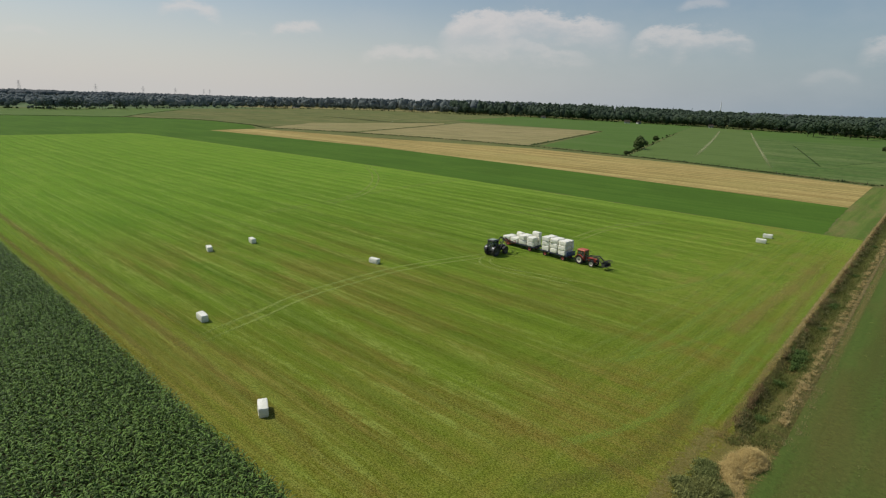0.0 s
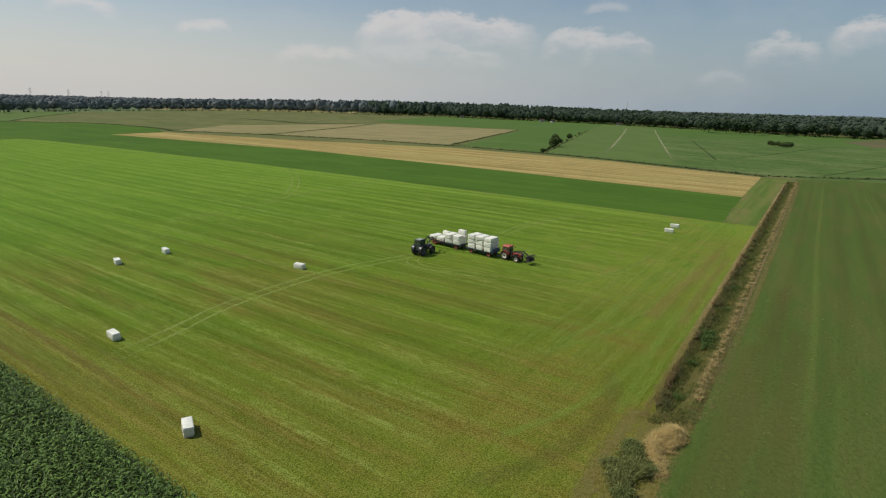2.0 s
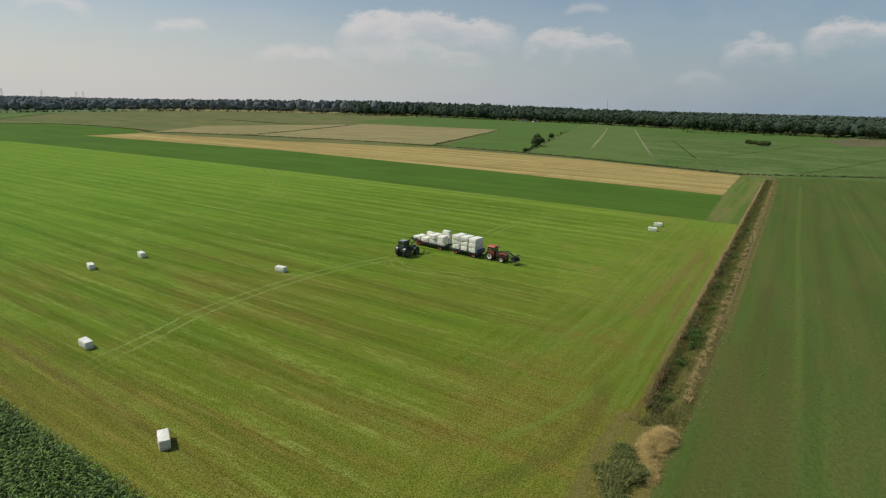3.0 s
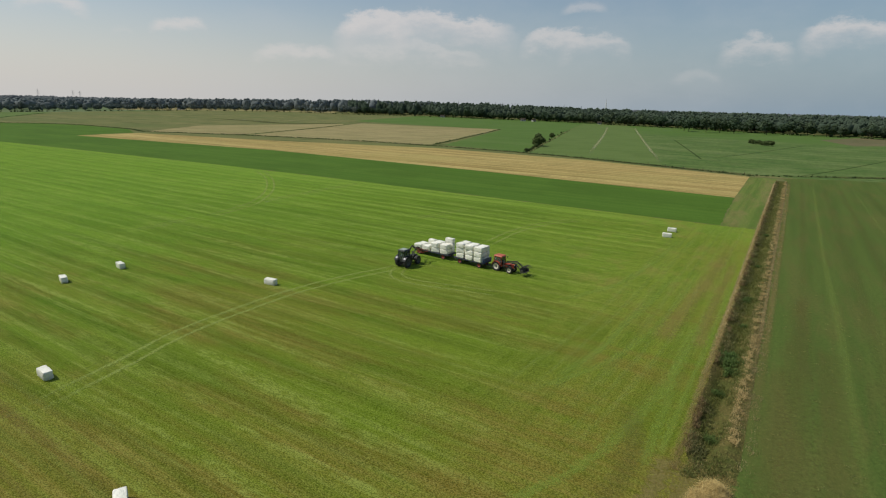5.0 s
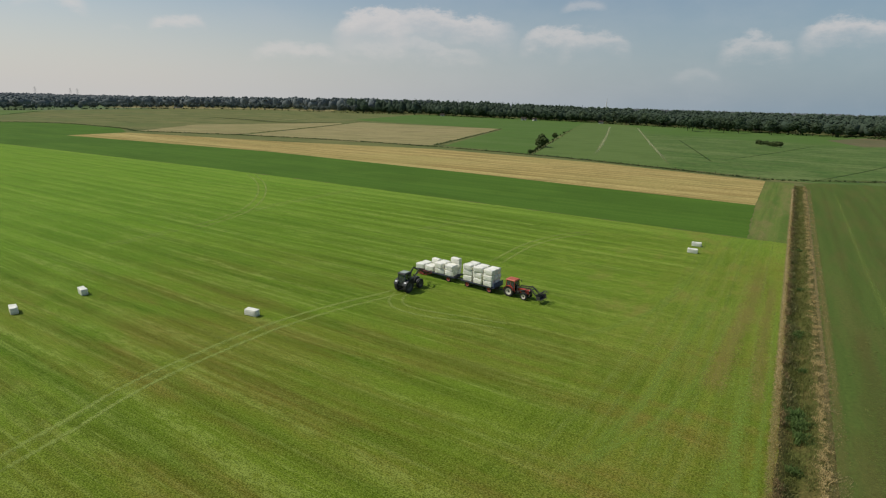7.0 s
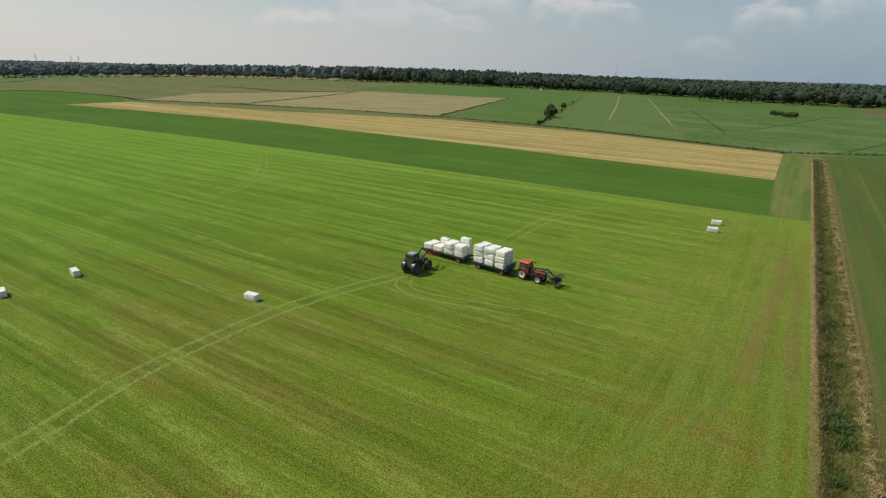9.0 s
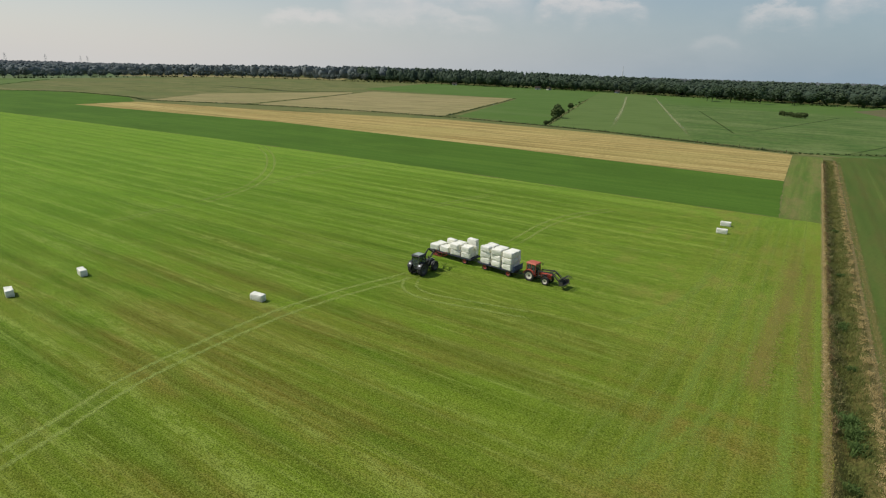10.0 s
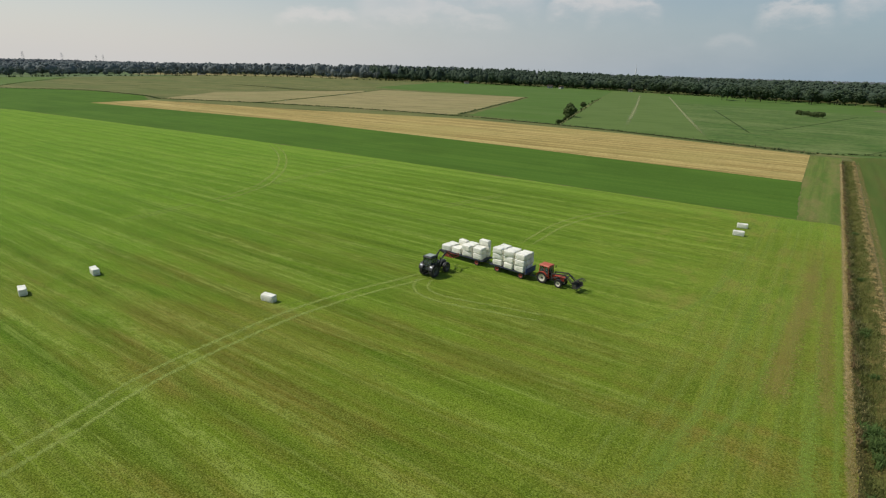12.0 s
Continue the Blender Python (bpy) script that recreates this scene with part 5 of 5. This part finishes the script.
# paths and lines in the far fields
ribbon("field_path", [(147, 289), (280, 515), (418, 755)], 3.6, M["path"], 0.045, "pale unsown line through the cereal", category="field path")
ribbon("field_path", [(163, 241), (300, 478), (450, 735)], 3.0, M["path"], 0.046, "pale grassy line between two fields", category="field path")
ribbon("field_path", [(-60, 457), (-10, 570), (33, 690), (60, 760)], 4.0, M["shade"], 0.046, "dark weedy strip between cereal fields", category="field edge")
ribbon("field_path", [(205, 618), (120, 455), (74, 368)], 4.0, M["shade"], 0.046, "dark weedy edge of the cereal field", category="field edge")
ribbon("field_path", [(-150, 478), (-137, 484), (-60, 452), (20, 400), (75, 352)], 4.0, M["shade"], 0.047, "dark weedy ditch behind the straw strip", category="field edge")
ribbon("field_path", [(75, 352), (120, 300), (150, 252), (178, 198)], 3.0, M["shade"], 0.047, "dark weedy ditch behind the straw strip", category="field edge")
ribbon("field_path", [(178, 197), (205, 192), (260, 180), (420, 140)], 3.5, M["shade"], 0.047, "dark weedy field ditch", category="field edge")
ribbon("field_path", [(86, 346), (120, 303), (150, 255), (181, 200)], 7.0, M["margin"], 0.043, "olive weedy margin behind the straw strip", category="field edge")
ribbon("field_path", [(176, 201), (205, 195), (260, 183), (420, 143), (560, 106)], 9.0, M["margin"], 0.043, "olive weedy margin of the leafy crop", category="field edge")
ribbon("field_path", [(173, 182), (194, 193), (251, 221), (330, 262), (430, 310)], 1.8, M["shade"], 0.048, "dark wet line through the leafy crop", category="field edge")
ribbon("field_path", [(334, 480), (250, 340), (205, 266)], 1.8, M["shade"], 0.048, "dark wheel line through the leafy crop", category="field edge")
ribbon("field_path", [(210, 274), (272, 308), (403, 392)], 2.2, M["shade"], 0.049, "dark wheel line through the leafy crop", category="field edge")
ribbon("field_path", [(-640, 440), (-520, 512), (-420, 570), (-378, 592), (-322, 614)], 6, M["shade"], 0.047, "dark ditch edge of the far grass field", category="field edge")
ribbon("field_path", [(-95, 830), (-36, 806), (10, 778), (48, 753), (110, 720)], 7, M["path"], 0.049, "pale track along the cereal field", category="field path")
ribbon("field_path", [(-150, 850), (-80, 760), (-34, 700), (30, 728)], 26, M["shade"], 0.046, "dark damp hollow in the rough pasture", category="field edge")
ribbon("field_path", [(-330, 611), (-257, 605), (-219, 587), (-159, 524), (-138, 484)], 5, M["shade"], 0.048, "rough tussocky boundary of the pasture", category="field edge")


# ---- ditch plants ----
def blades(rng2, spots, height, spread, count, width, bend=0.5):
    """Tufts of bent blades as one vertex and face array; each blade two quads folded to a tip."""
    n = len(spots) * count
    base = np.repeat(np.asarray(spots, float), count, axis=0)
    base[:, :2] += rng2.normal(0, spread, (n, 2))
    a = rng2.uniform(0, 2 * np.pi, n)
    h = np.repeat(np.asarray(height, float) * np.ones(len(spots)), count) * rng2.uniform(0.6, 1.2, n)
    out = np.stack((np.cos(a), np.sin(a), np.zeros(n)), 1)
    side = np.stack((-np.sin(a), np.cos(a), np.zeros(n)), 1) * (width * rng2.uniform(0.6, 1.3, n))[:, None]
    lean = rng2.uniform(0.15, 1.0, n) * bend
    mid = base + out * (lean * h * 0.35)[:, None] + np.array((0, 0, 1)) * (h * 0.62)[:, None]
    tip = base + out * (lean * h * 1.0)[:, None] + np.array((0, 0, 1)) * (h * (1.0 - 0.35 * lean))[:, None]
    v = np.stack((base - side, base + side, mid + side * 0.9, mid - side * 0.9, tip), 1).reshape(-1, 3)
    k = (np.arange(n) * 5)[:, None]
    quads = (k + np.array((0, 1, 2, 3))).tolist()
    tris = (k + np.array((3, 2, 4))).tolist()
    return v, quads + tris


def bank_z(v):
    return float(np.interp(v, (1.2, 1.7, 2.2, 2.7, 3.2, 3.7, 4.1, 4.4, 4.9, 5.4), (0.02, 0.10, 0.20, 0.0, -0.32, -0.60, -0.66, -0.58, -0.26, 0.02)))


def strip_spots(rng2, n, u0, u1, v0, v1, clump=0.0):
    out = []
    while len(out) < n:
        u = u0 + (u1 - u0) * rng2.uniform() ** 1.35
        v = rng2.uniform(v0, v1)
        if noise.noise(Vector((u * 0.35, v * 0.8, clump * 7.7))) > clump - 0.35:
            out.append(P(u, v, bank_z(v) * min(1.0, max(0.0, (u - 36.0) / 4.5)) - 0.02))
    return out


rng = np.random.default_rng(31)
v, f = blades(rng, strip_spots(rng, 1500, 36.2, 252, 3.9, 5.2, 0.35), rng.uniform(0.20, 0.55, 1500), 0.20, 9, 0.028, 0.8)
tagged(mesh_object("tall_weeds", v, f, M["darkweed"]), "tall dark weeds on the meadow side of the ditch", "weeds", kind="stuff")
v, f = blades(rng, strip_spots(rng, 620, 37.0, 252, 4.9, 5.4, 0.30), rng.uniform(0.22, 0.50, 620), 0.12, 9, 0.022, 0.6)
tagged(mesh_object("withered_docks", v, f, M["dock"]), "rust-brown withered dock stems along the ditch", "weeds", kind="stuff")
v, f = blades(rng, strip_spots(rng, 500, 38.5, 252, 4.6, 5.3, 0.35), 0.40, 0.14, 8, 0.014, 1.0)
tagged(mesh_object("reeds", v, f, M["reed"]), "brown dry reeds and grass on the ditch bank", "reeds", kind="stuff")
v, f = blades(rng, strip_spots(rng, 3000, 35.8, 252, 2.5, 4.7, 0.10), 0.34, 0.26, 9, 0.024, 0.9)
tagged(mesh_object("ditch_weeds", v, f, M["ditchweed"]), "olive green weeds and grass filling the ditch", "weeds", kind="stuff")
# the spoil: clots of raked-out dry grass along the outer bank
clots = [(42 + 210 * rng.uniform() ** 1.15, 2.10 + 0.25 * math.sin(0.31 * _) + rng.normal(0, 0.12), rng.uniform(0.06, 0.32)) for _ in range(330)]
spots, high = [], []
for u, vv, q in clots:
    for _ in range(5):
        du, dv = rng.normal(0, q * 1.2), rng.normal(0, q * 0.55)
        spots.append(P(u + du, vv + dv, bank_z(vv + dv) + 0.5 * q * rng.uniform(0, 0.8)))
        high.append(q * 0.9)
v, f = blades(rng, spots, high, 0.14, 9, 0.017, 1.6)
tagged(mesh_object("raked_grass", v, f, M["dry"]), "clots of pale raked-out dry grass along the ditch", "dry grass", kind="stuff")
v, f = blades(rng, strip_spots(rng, 1000, 36.5, 252, 0.5, 2.7, 0.35), 0.16, 0.22, 8, 0.018, 1.5)
tagged(mesh_object("dry_grass", v, f, M["tan"]), "straw-coloured dry grass along the ditch", "dry grass", kind="stuff")

spots = [P(36.8 + rng.normal(0, 0.7), rng.uniform(1.4, 5.2), 0.01) for _ in range(110)]\
    + [P(36 + 150 * rng.uniform() ** 1.4, 5.55 + rng.normal(0, 0.12), 0.02) for _ in range(1000)]
v, f = blades(rng, spots, 0.16, 0.16, 9, 0.016, 1.2)
tagged(mesh_object("edge_grass", v, f, M["edge"]), "ragged yellow-green grass along the ditch edges", "grass", kind="stuff")
# pale weeds scattered over the grazed field
spots = [P(rng.uniform(22, 95), -rng.uniform(0.2, 26) ** 1.0, 0.02) for _ in range(170)]
v, f = blades(rng, spots, 0.12, 0.10, 10, 0.022, 1.6)
tagged(mesh_object("field_weeds", v, f, M["shrub"]), "small pale weeds scattered over the grazed field", "weeds", kind="stuff")


def weed(seed, size):
    """A leafy weed clump: many broad bent leaves."""
    rng2 = np.random.default_rng(seed)
    v, f = blades(rng2, [(*(rng2.normal(0, 0.35, 2) * size), 0.0) for _ in range(26)], 0.75 * size, 0.16 * size, 12, 0.05, 1.1)
    ob = new("weed_clump")
    mesh_object("leaves", v, f, M["weed"], ob)
    bm = None
    for k in range(5):
        a = k * 1.25
        bm = rod((0.1 * math.cos(a), 0.1 * math.sin(a), -0.1), (0.3 * math.cos(a) * size, 0.3 * math.sin(a) * size, 0.6 * size), 0.012, bm, 5)
    part("stem", bm, M["weed"], ob)
    return tagged(ob, "bright green leafy weed clump growing in the ditch", "weed", "weed clumps in the ditch")


WEEDS = [weed(3, 1.0), weed(4, 1.2)]
for k, (u, vv, s) in enumerate(((61.4, 4.0, 1.1), (59.4, 3.7, 1.15), (57.2, 3.5, 0.9), (51.6, 4.2, 0.6), (42.3, 3.5, 0.65), (38.2, 4.1, 0.6), (72.5, 3.3, 0.55), (84, 4.0, 0.85), (85.2, 3.6, 0.6), (106, 3.4, 0.6), (137, 3.7, 0.6))):
    plant(WEEDS, *P(u, vv)[:2], s, bank_z(vv))

# the culvert's end: a heap of pulled straw, and a bush beside it
def straw_heap():
    """Tangled dry grass: a high clot and a ragged tail, with loose stalks all over. x runs along the ditch, away."""
    lumps = ((2.35, -0.35, 1.35, 0.85, 0.62), (1.3, 0.25, 0.9, 0.7, 0.45), (0.0, 0.55, 0.9, 0.6, 0.40), (-0.9, 0.3, 0.8, 0.5, 0.30), (-1.9, 0.0, 0.8, 0.45, 0.26), (-3.0, -0.35, 0.8, 0.4, 0.18), (0.6, -0.5, 0.7, 0.4, 0.22))

    def height(x, y):
        wx = x + 0.35 * noise.noise(Vector((x * 1.6, y * 1.6, 5.0)))
        wy = y + 0.30 * noise.noise(Vector((x * 1.6, y * 1.6, 9.0)))
        z = max(h * (1.15 - ((wx - a) / r) ** 2 - ((wy - b) / s) ** 2) for a, b, r, s, h in lumps)
        return z + 0.24 * noise.noise(Vector((x * 2.6, y * 3.4, 2.0))) + 0.12 * noise.noise(Vector((x * 7, y * 9, 4.0)))

    nx, ny = 88, 40
    pts = [(-4.4 + 8.8 * i / nx, -1.7 + 3.4 * j / ny) for j in range(ny + 1) for i in range(nx + 1)]
    verts = [(x, y, max(-0.10, height(x, y))) for x, y in pts]
    faces = []
    for j in range(ny):
        for i in range(nx):
            k = j * (nx + 1) + i
            q = (k, k + 1, k + nx + 2, k + nx + 1)
            if max(verts[t][2] for t in q) > -0.09:
                faces.append(q)
    ob = new("straw_heap")
    mesh_object("mound", verts, faces, M["straw_blades"], ob)
    rng2 = np.random.default_rng(2)
    spots = []
    while len(spots) < 1500:
        x, y = rng2.uniform(-4.2, 4.2), rng2.uniform(-1.5, 1.5)
        z = height(x, y)
        if z > -0.02 or (z > -0.35 and rng2.uniform() < 0.18):
            spots.append((x, y, max(0.0, z - 0.04)))
    v, f = blades(rng2, spots, rng2.uniform(0.12, 0.42, len(spots)), 0.10, 9, 0.012, 1.9)
    mesh_object("loose_straw", v, f, M["straw_blades"], ob)
    return tagged(ob, "ragged heap of pale dry straw at the end of the ditch", "straw heap")


heap = straw_heap()
heap.matrix_world = pose(*P(31.9, 2.95, 0.03), 0, 0, 45)


def shrub(seed, wd, h):
    """A low loose shrub: many small leaves on thin stems."""
    rng2 = np.random.default_rng(seed)
    spots = []
    for _ in range(420):
        d = rng2.standard_normal(3)
        d /= np.linalg.norm(d)
        q = rng2.uniform(0.3, 1.05) * (1 + 0.6 * noise.noise(Vector(d * 2.2)))
        spots.append((d[0] * wd * 0.5 * q, d[1] * wd * 0.5 * q, max(0.02, (0.45 + 0.5 * d[2] * q) * h)))
    v, f = blades(rng2, spots, 0.22, 0.15, 5, 0.030, 1.4)
    ob = new("shrub")
    mesh_object("leaves", v, f, M["shrub"], ob)
    bm = None
    for k in range(7):
        a = k * 0.9
        bm = rod((0, 0, -0.1), (math.cos(a) * wd * 0.32, math.sin(a) * wd * 0.32, h * 0.7), 0.02, bm, 5, 0.006)
    part("stem", bm, M["bark"], ob)
    return tagged(ob, "low loose grey-green shrub beside the straw heap", "shrub", "shrubs by the straw heap")


for k, (u, vv, wd, h) in enumerate(((29.2, 4.6, 1.9, 0.75), (27.6, 4.1, 2.3, 0.95), (25.9, 4.6, 2.3, 0.8), (27.2, 5.5, 1.5, 0.6), (30.7, 5.0, 1.3, 0.5), (24.4, 4.0, 1.6, 0.6), (28.4, 3.2, 1.2, 0.45))):
    shrub(60 + k, wd, h).matrix_basis = pose(*P(u, vv, 0.02))


# ---- maize ----
def maize_field():
    """Standing maize in rows along the field's edge: every plant a stalk and long bent leaves."""
    rng2 = np.random.default_rng(77)
    spots = []
    u = 5.3
    while u > -34:
        v1, gap = (128.0, 0.25) if u > -16 else (70.0, 0.34)
        vv = 11.0
        while vv < v1:
            spots.append((u + rng2.normal(0, 0.05), vv))
            vv += 0.6 if vv > 95 and u < -2 else gap * rng2.uniform(0.8, 1.25)
        u -= 0.75
    base = np.array([P(a, b, 0.0) for a, b in spots])
    n, k = len(base), 8
    h = rng2.uniform(1.75, 2.25, n) * (1 + 0.06 * np.array([noise.noise(Vector((a * 0.1, b * 0.1, 0))) for a, b in spots]))
    az0 = rng2.uniform(0, 2 * np.pi, n)
    verts, faces = [], []
    start = 0
    for j in range(k):
        a = az0 + (j % 2) * np.pi + rng2.normal(0, 0.45, n)
        z = h * (0.30 + 0.62 * j / (k - 1))
        L = 0.62 * rng2.uniform(0.8, 1.2, n) * (1.0 if j < k - 2 else 0.75)
        rise = 0.20 + 0.10 * j / k
        out = np.stack((np.cos(a), np.sin(a), 0 * a), 1)
        side = np.stack((-np.sin(a), np.cos(a), 0 * a), 1) * 0.046
        up = np.array((0, 0, 1.0))
        p0 = base + up * z[:, None]
        p1 = p0 + out * (L * 0.45)[:, None] + up * (L * rise)[:, None]
        p2 = p0 + out * (L * 0.80)[:, None] + up * (L * rise * 0.75)[:, None]
        p3 = p0 + out * (L * 1.05)[:, None] + up * (L * (rise - 0.42) * rng2.uniform(0.4, 1.0, n))[:, None]
        vv = np.stack((p0 - side * 0.5, p0 + side * 0.5, p1 + side, p1 - side, p2 + side * 0.8, p2 - side * 0.8, p3), 1).reshape(-1, 3)
        b = (np.arange(n) * 7 + start)[:, None]
        faces += (b + np.array((0, 1, 2, 3))).tolist() + (b + np.array((3, 2, 4, 5))).tolist() + (b + np.array((5, 4, 6))).tolist()
        verts.append(vv)
        start += n * 7
    # stalks
    s = 0.014
    lo = base
    hi = base + np.array((0, 0, 1.0)) * (h * 0.95)[:, None]
    q = [np.array((math.cos(x) * s, math.sin(x) * s, 0)) for x in (0, 2.09, 4.19)]
    vv = np.stack([lo + q[0], lo + q[1], lo + q[2], hi + q[0], hi + q[1], hi + q[2]], 1).reshape(-1, 3)
    b = (np.arange(n) * 6 + start)[:, None]
    faces += (b + np.array((0, 1, 4, 3))).tolist() + (b + np.array((1, 2, 5, 4))).tolist() + (b + np.array((2, 0, 3, 5))).tolist()
    verts.append(vv)
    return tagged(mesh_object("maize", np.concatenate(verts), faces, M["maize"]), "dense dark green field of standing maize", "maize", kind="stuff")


maize_field()


# ---- far verticals ----
M["steel"] = plain("galvanised_steel", (0.34, 0.36, 0.38), 0.6, 0.3, wear=0.1, scale=0.5)


def pylon(height):
    """A lattice tower with three cross arms."""
    ob = tagged(new("power_pylon"), "grey lattice power pylon far beyond the woods", "pylon", "line of power pylons")
    wd = height * 0.11
    bm = None
    lv = [0.0, 0.25, 0.45, 0.62, 0.76, 0.88, 1.0]
    half = lambda t: wd * (1 - 0.82 * min(1, t * 1.15)) + 0.5
    for a, b in zip(lv, lv[1:]):
        ra, rb = half(a), half(b)
        cs = ((1, 1), (1, -1), (-1, -1), (-1, 1))
        for i in range(4):
            c, d = cs[i], cs[(i + 1) % 4]
            bm = rod((c[0] * ra, c[1] * ra, a * height), (c[0] * rb, c[1] * rb, b * height), 0.16, bm, 4)
            rod((c[0] * ra, c[1] * ra, a * height), (d[0] * rb, d[1] * rb, b * height), 0.10, bm, 4)
    part("tower", bm, M["steel"], ob)
    for z, s in ((0.66, 0.13), (0.80, 0.17), (0.94, 0.10)):
        bm = rod((-height * s, 0, z * height), (height * s, 0, z * height), 0.18, seg=4)
        for e in (-1, 1):
            rod((e * height * s, 0, z * height), (0, 0, (z + 0.06) * height), 0.12, bm, 4)
        part("cross_arm", bm, M["steel"], ob)
    return ob


first = pylon(52.0)
for k, (a, d) in enumerate(((-34.2, 2500), (-28.9, 2800), (-25.3, 3100), (-22.7, 3300), (-19.8, 3600), (-20.3, 3650), (-38.7, 2300))):
    m = pose(*polar(a, d), 0, 0, 0, 60)
    if k == 0:
        first.matrix_basis = m
    else:
        copy_thing(first, m)
mast = tagged(new("radio_mast"), "slender pale radio mast behind the woodland", "mast")
part("shaft", rod((0, 0, 0), (0, 0, 46), 2.1, seg=10, r2=1.4), M["white"], mast)
part("aerial", rod((0, 0, 46), (0, 0, 57), 0.6, seg=6), M["white"], mast)
mast.matrix_basis = pose(*polar(28.7, 2000), 0)


# farm buildings half hidden among the roadside trees
def farmhouse(seed, size, wall_mat, roof_mat, label):
    lx, ly, h = size
    ob = tagged(new("farmhouse"), label, "house")
    bm = box((lx, ly, h), (0, 0, h / 2), bevel=0.05)
    part("wall", bm, wall_mat, ob)
    bm = bmesh.new()
    e, r = 0.5, ly * 0.42
    vs = [bm.verts.new(p) for p in ((-lx / 2 - e, -ly / 2 - e, h - 0.2), (lx / 2 + e, -ly / 2 - e, h - 0.2), (lx / 2 + e, ly / 2 + e, h - 0.2), (-lx / 2 - e, ly / 2 + e, h - 0.2), (-lx / 2 - e, 0, h + r), (lx / 2 + e, 0, h + r))]
    for q in ((0, 1, 5, 4), (2, 3, 4, 5), (0, 4, 3), (1, 2, 5), (0, 3, 2, 1)):
        bm.faces.new([vs[i] for i in q])
    bmesh.ops.recalc_face_normals(bm, faces=bm.faces[:])
    roof = part("roof", bm, roof_mat, ob)
    part("chimney", box((0.8, 0.8, 1.6), (lx * 0.25, 0, h + r + 0.2), bevel=0.05), roof_mat, roof)
    for i in range(4):
        part("window", box((1.1, 0.1, 1.3), (-lx / 2 + lx * (i + 0.5) / 4, -ly / 2 - 0.02, h * 0.5), bevel=0.02), M["glass"], ob)
    part("door", box((1.0, 0.1, 2.1), (lx * 0.02, -ly / 2 - 0.02, 1.05), bevel=0.02), M["black"], ob)
    return ob


brick = plain("pale_wall", (0.62, 0.58, 0.52), 0.9, wear=0.15, scale=0.8)
tiles = plain("roof_tiles", (0.060, 0.048, 0.038), 0.95, wear=0.2, scale=0.8, spec=0.05)
for x, y, t, s in ((372, 985, -30, (9, 6, 3.2)), (388, 972, 20, (7, 5, 2.8)), (470, 878, -35, (7, 5, 2.8)), (260, 1165, -20, (9, 6, 3.0)), (-312, 1440, -12, (15, 9, 4.6))):
    farmhouse(1, s, brick, tiles, "pale farmhouse with a tiled roof among trees").matrix_basis = pose(x, y, 0, 0, 0, t)

# fence posts and tufts along the boundary behind the straw strip
post = tagged(new("fence_post"), "weathered wooden fence post at the field's edge", "fence post", "fence posts along the straw strip")
part("stake", rod((0, 0, -0.1), (0, 0, 1.2), 0.09, seg=7), M["bark"], post)
spot_line = list(along([(-137, 486), (-60, 454), (20, 402), (75, 354), (120, 302), (150, 254), (178, 199)], 9.0))
for k, p in enumerate(spot_line):
    m = pose(p[0], p[1], 0.03)
    if k == 0:
        post.matrix_basis = m
    else:
        copy_thing(post, m)
rng = np.random.default_rng(55)
hedge = []
for line, n in (([(-137, 487), (-60, 455), (20, 403), (75, 355)], 700), ([(75, 355), (120, 303), (150, 255), (178, 199)], 420), ([(178, 199), (205, 194), (260, 182), (420, 142)], 260),
                ([(205, 620), (120, 457), (74, 370)], 200), ([(-640, 440), (-520, 512), (-420, 570), (-378, 592), (-322, 614)], 1100), ([(-322, 616), (-360, 760), (-400, 960)], 260), ([(-330, 611), (-257, 605), (-219, 587), (-159, 524), (-138, 486)], 420), ([(-60, 459), (-10, 572), (33, 692)], 140), ([(119, 309), (200, 455), (300, 635)], 120)):
    pts = spline(line, 1.0)
    for _ in range(n):
        p = pts[int(rng.integers(len(pts)))] + rng.normal(0, 0.7, 2)
        hedge.append((p[0], p[1], 0.15))
v, f = clumps(rng, np.array(hedge), rng.uniform(0.15, 0.55, len(hedge)), ICO1, 0.35, 0.8)
tagged(mesh_object("boundary_weeds", v, f, M["bush"]), "low weedy tussocks along the field boundaries", "weeds", kind="stuff")
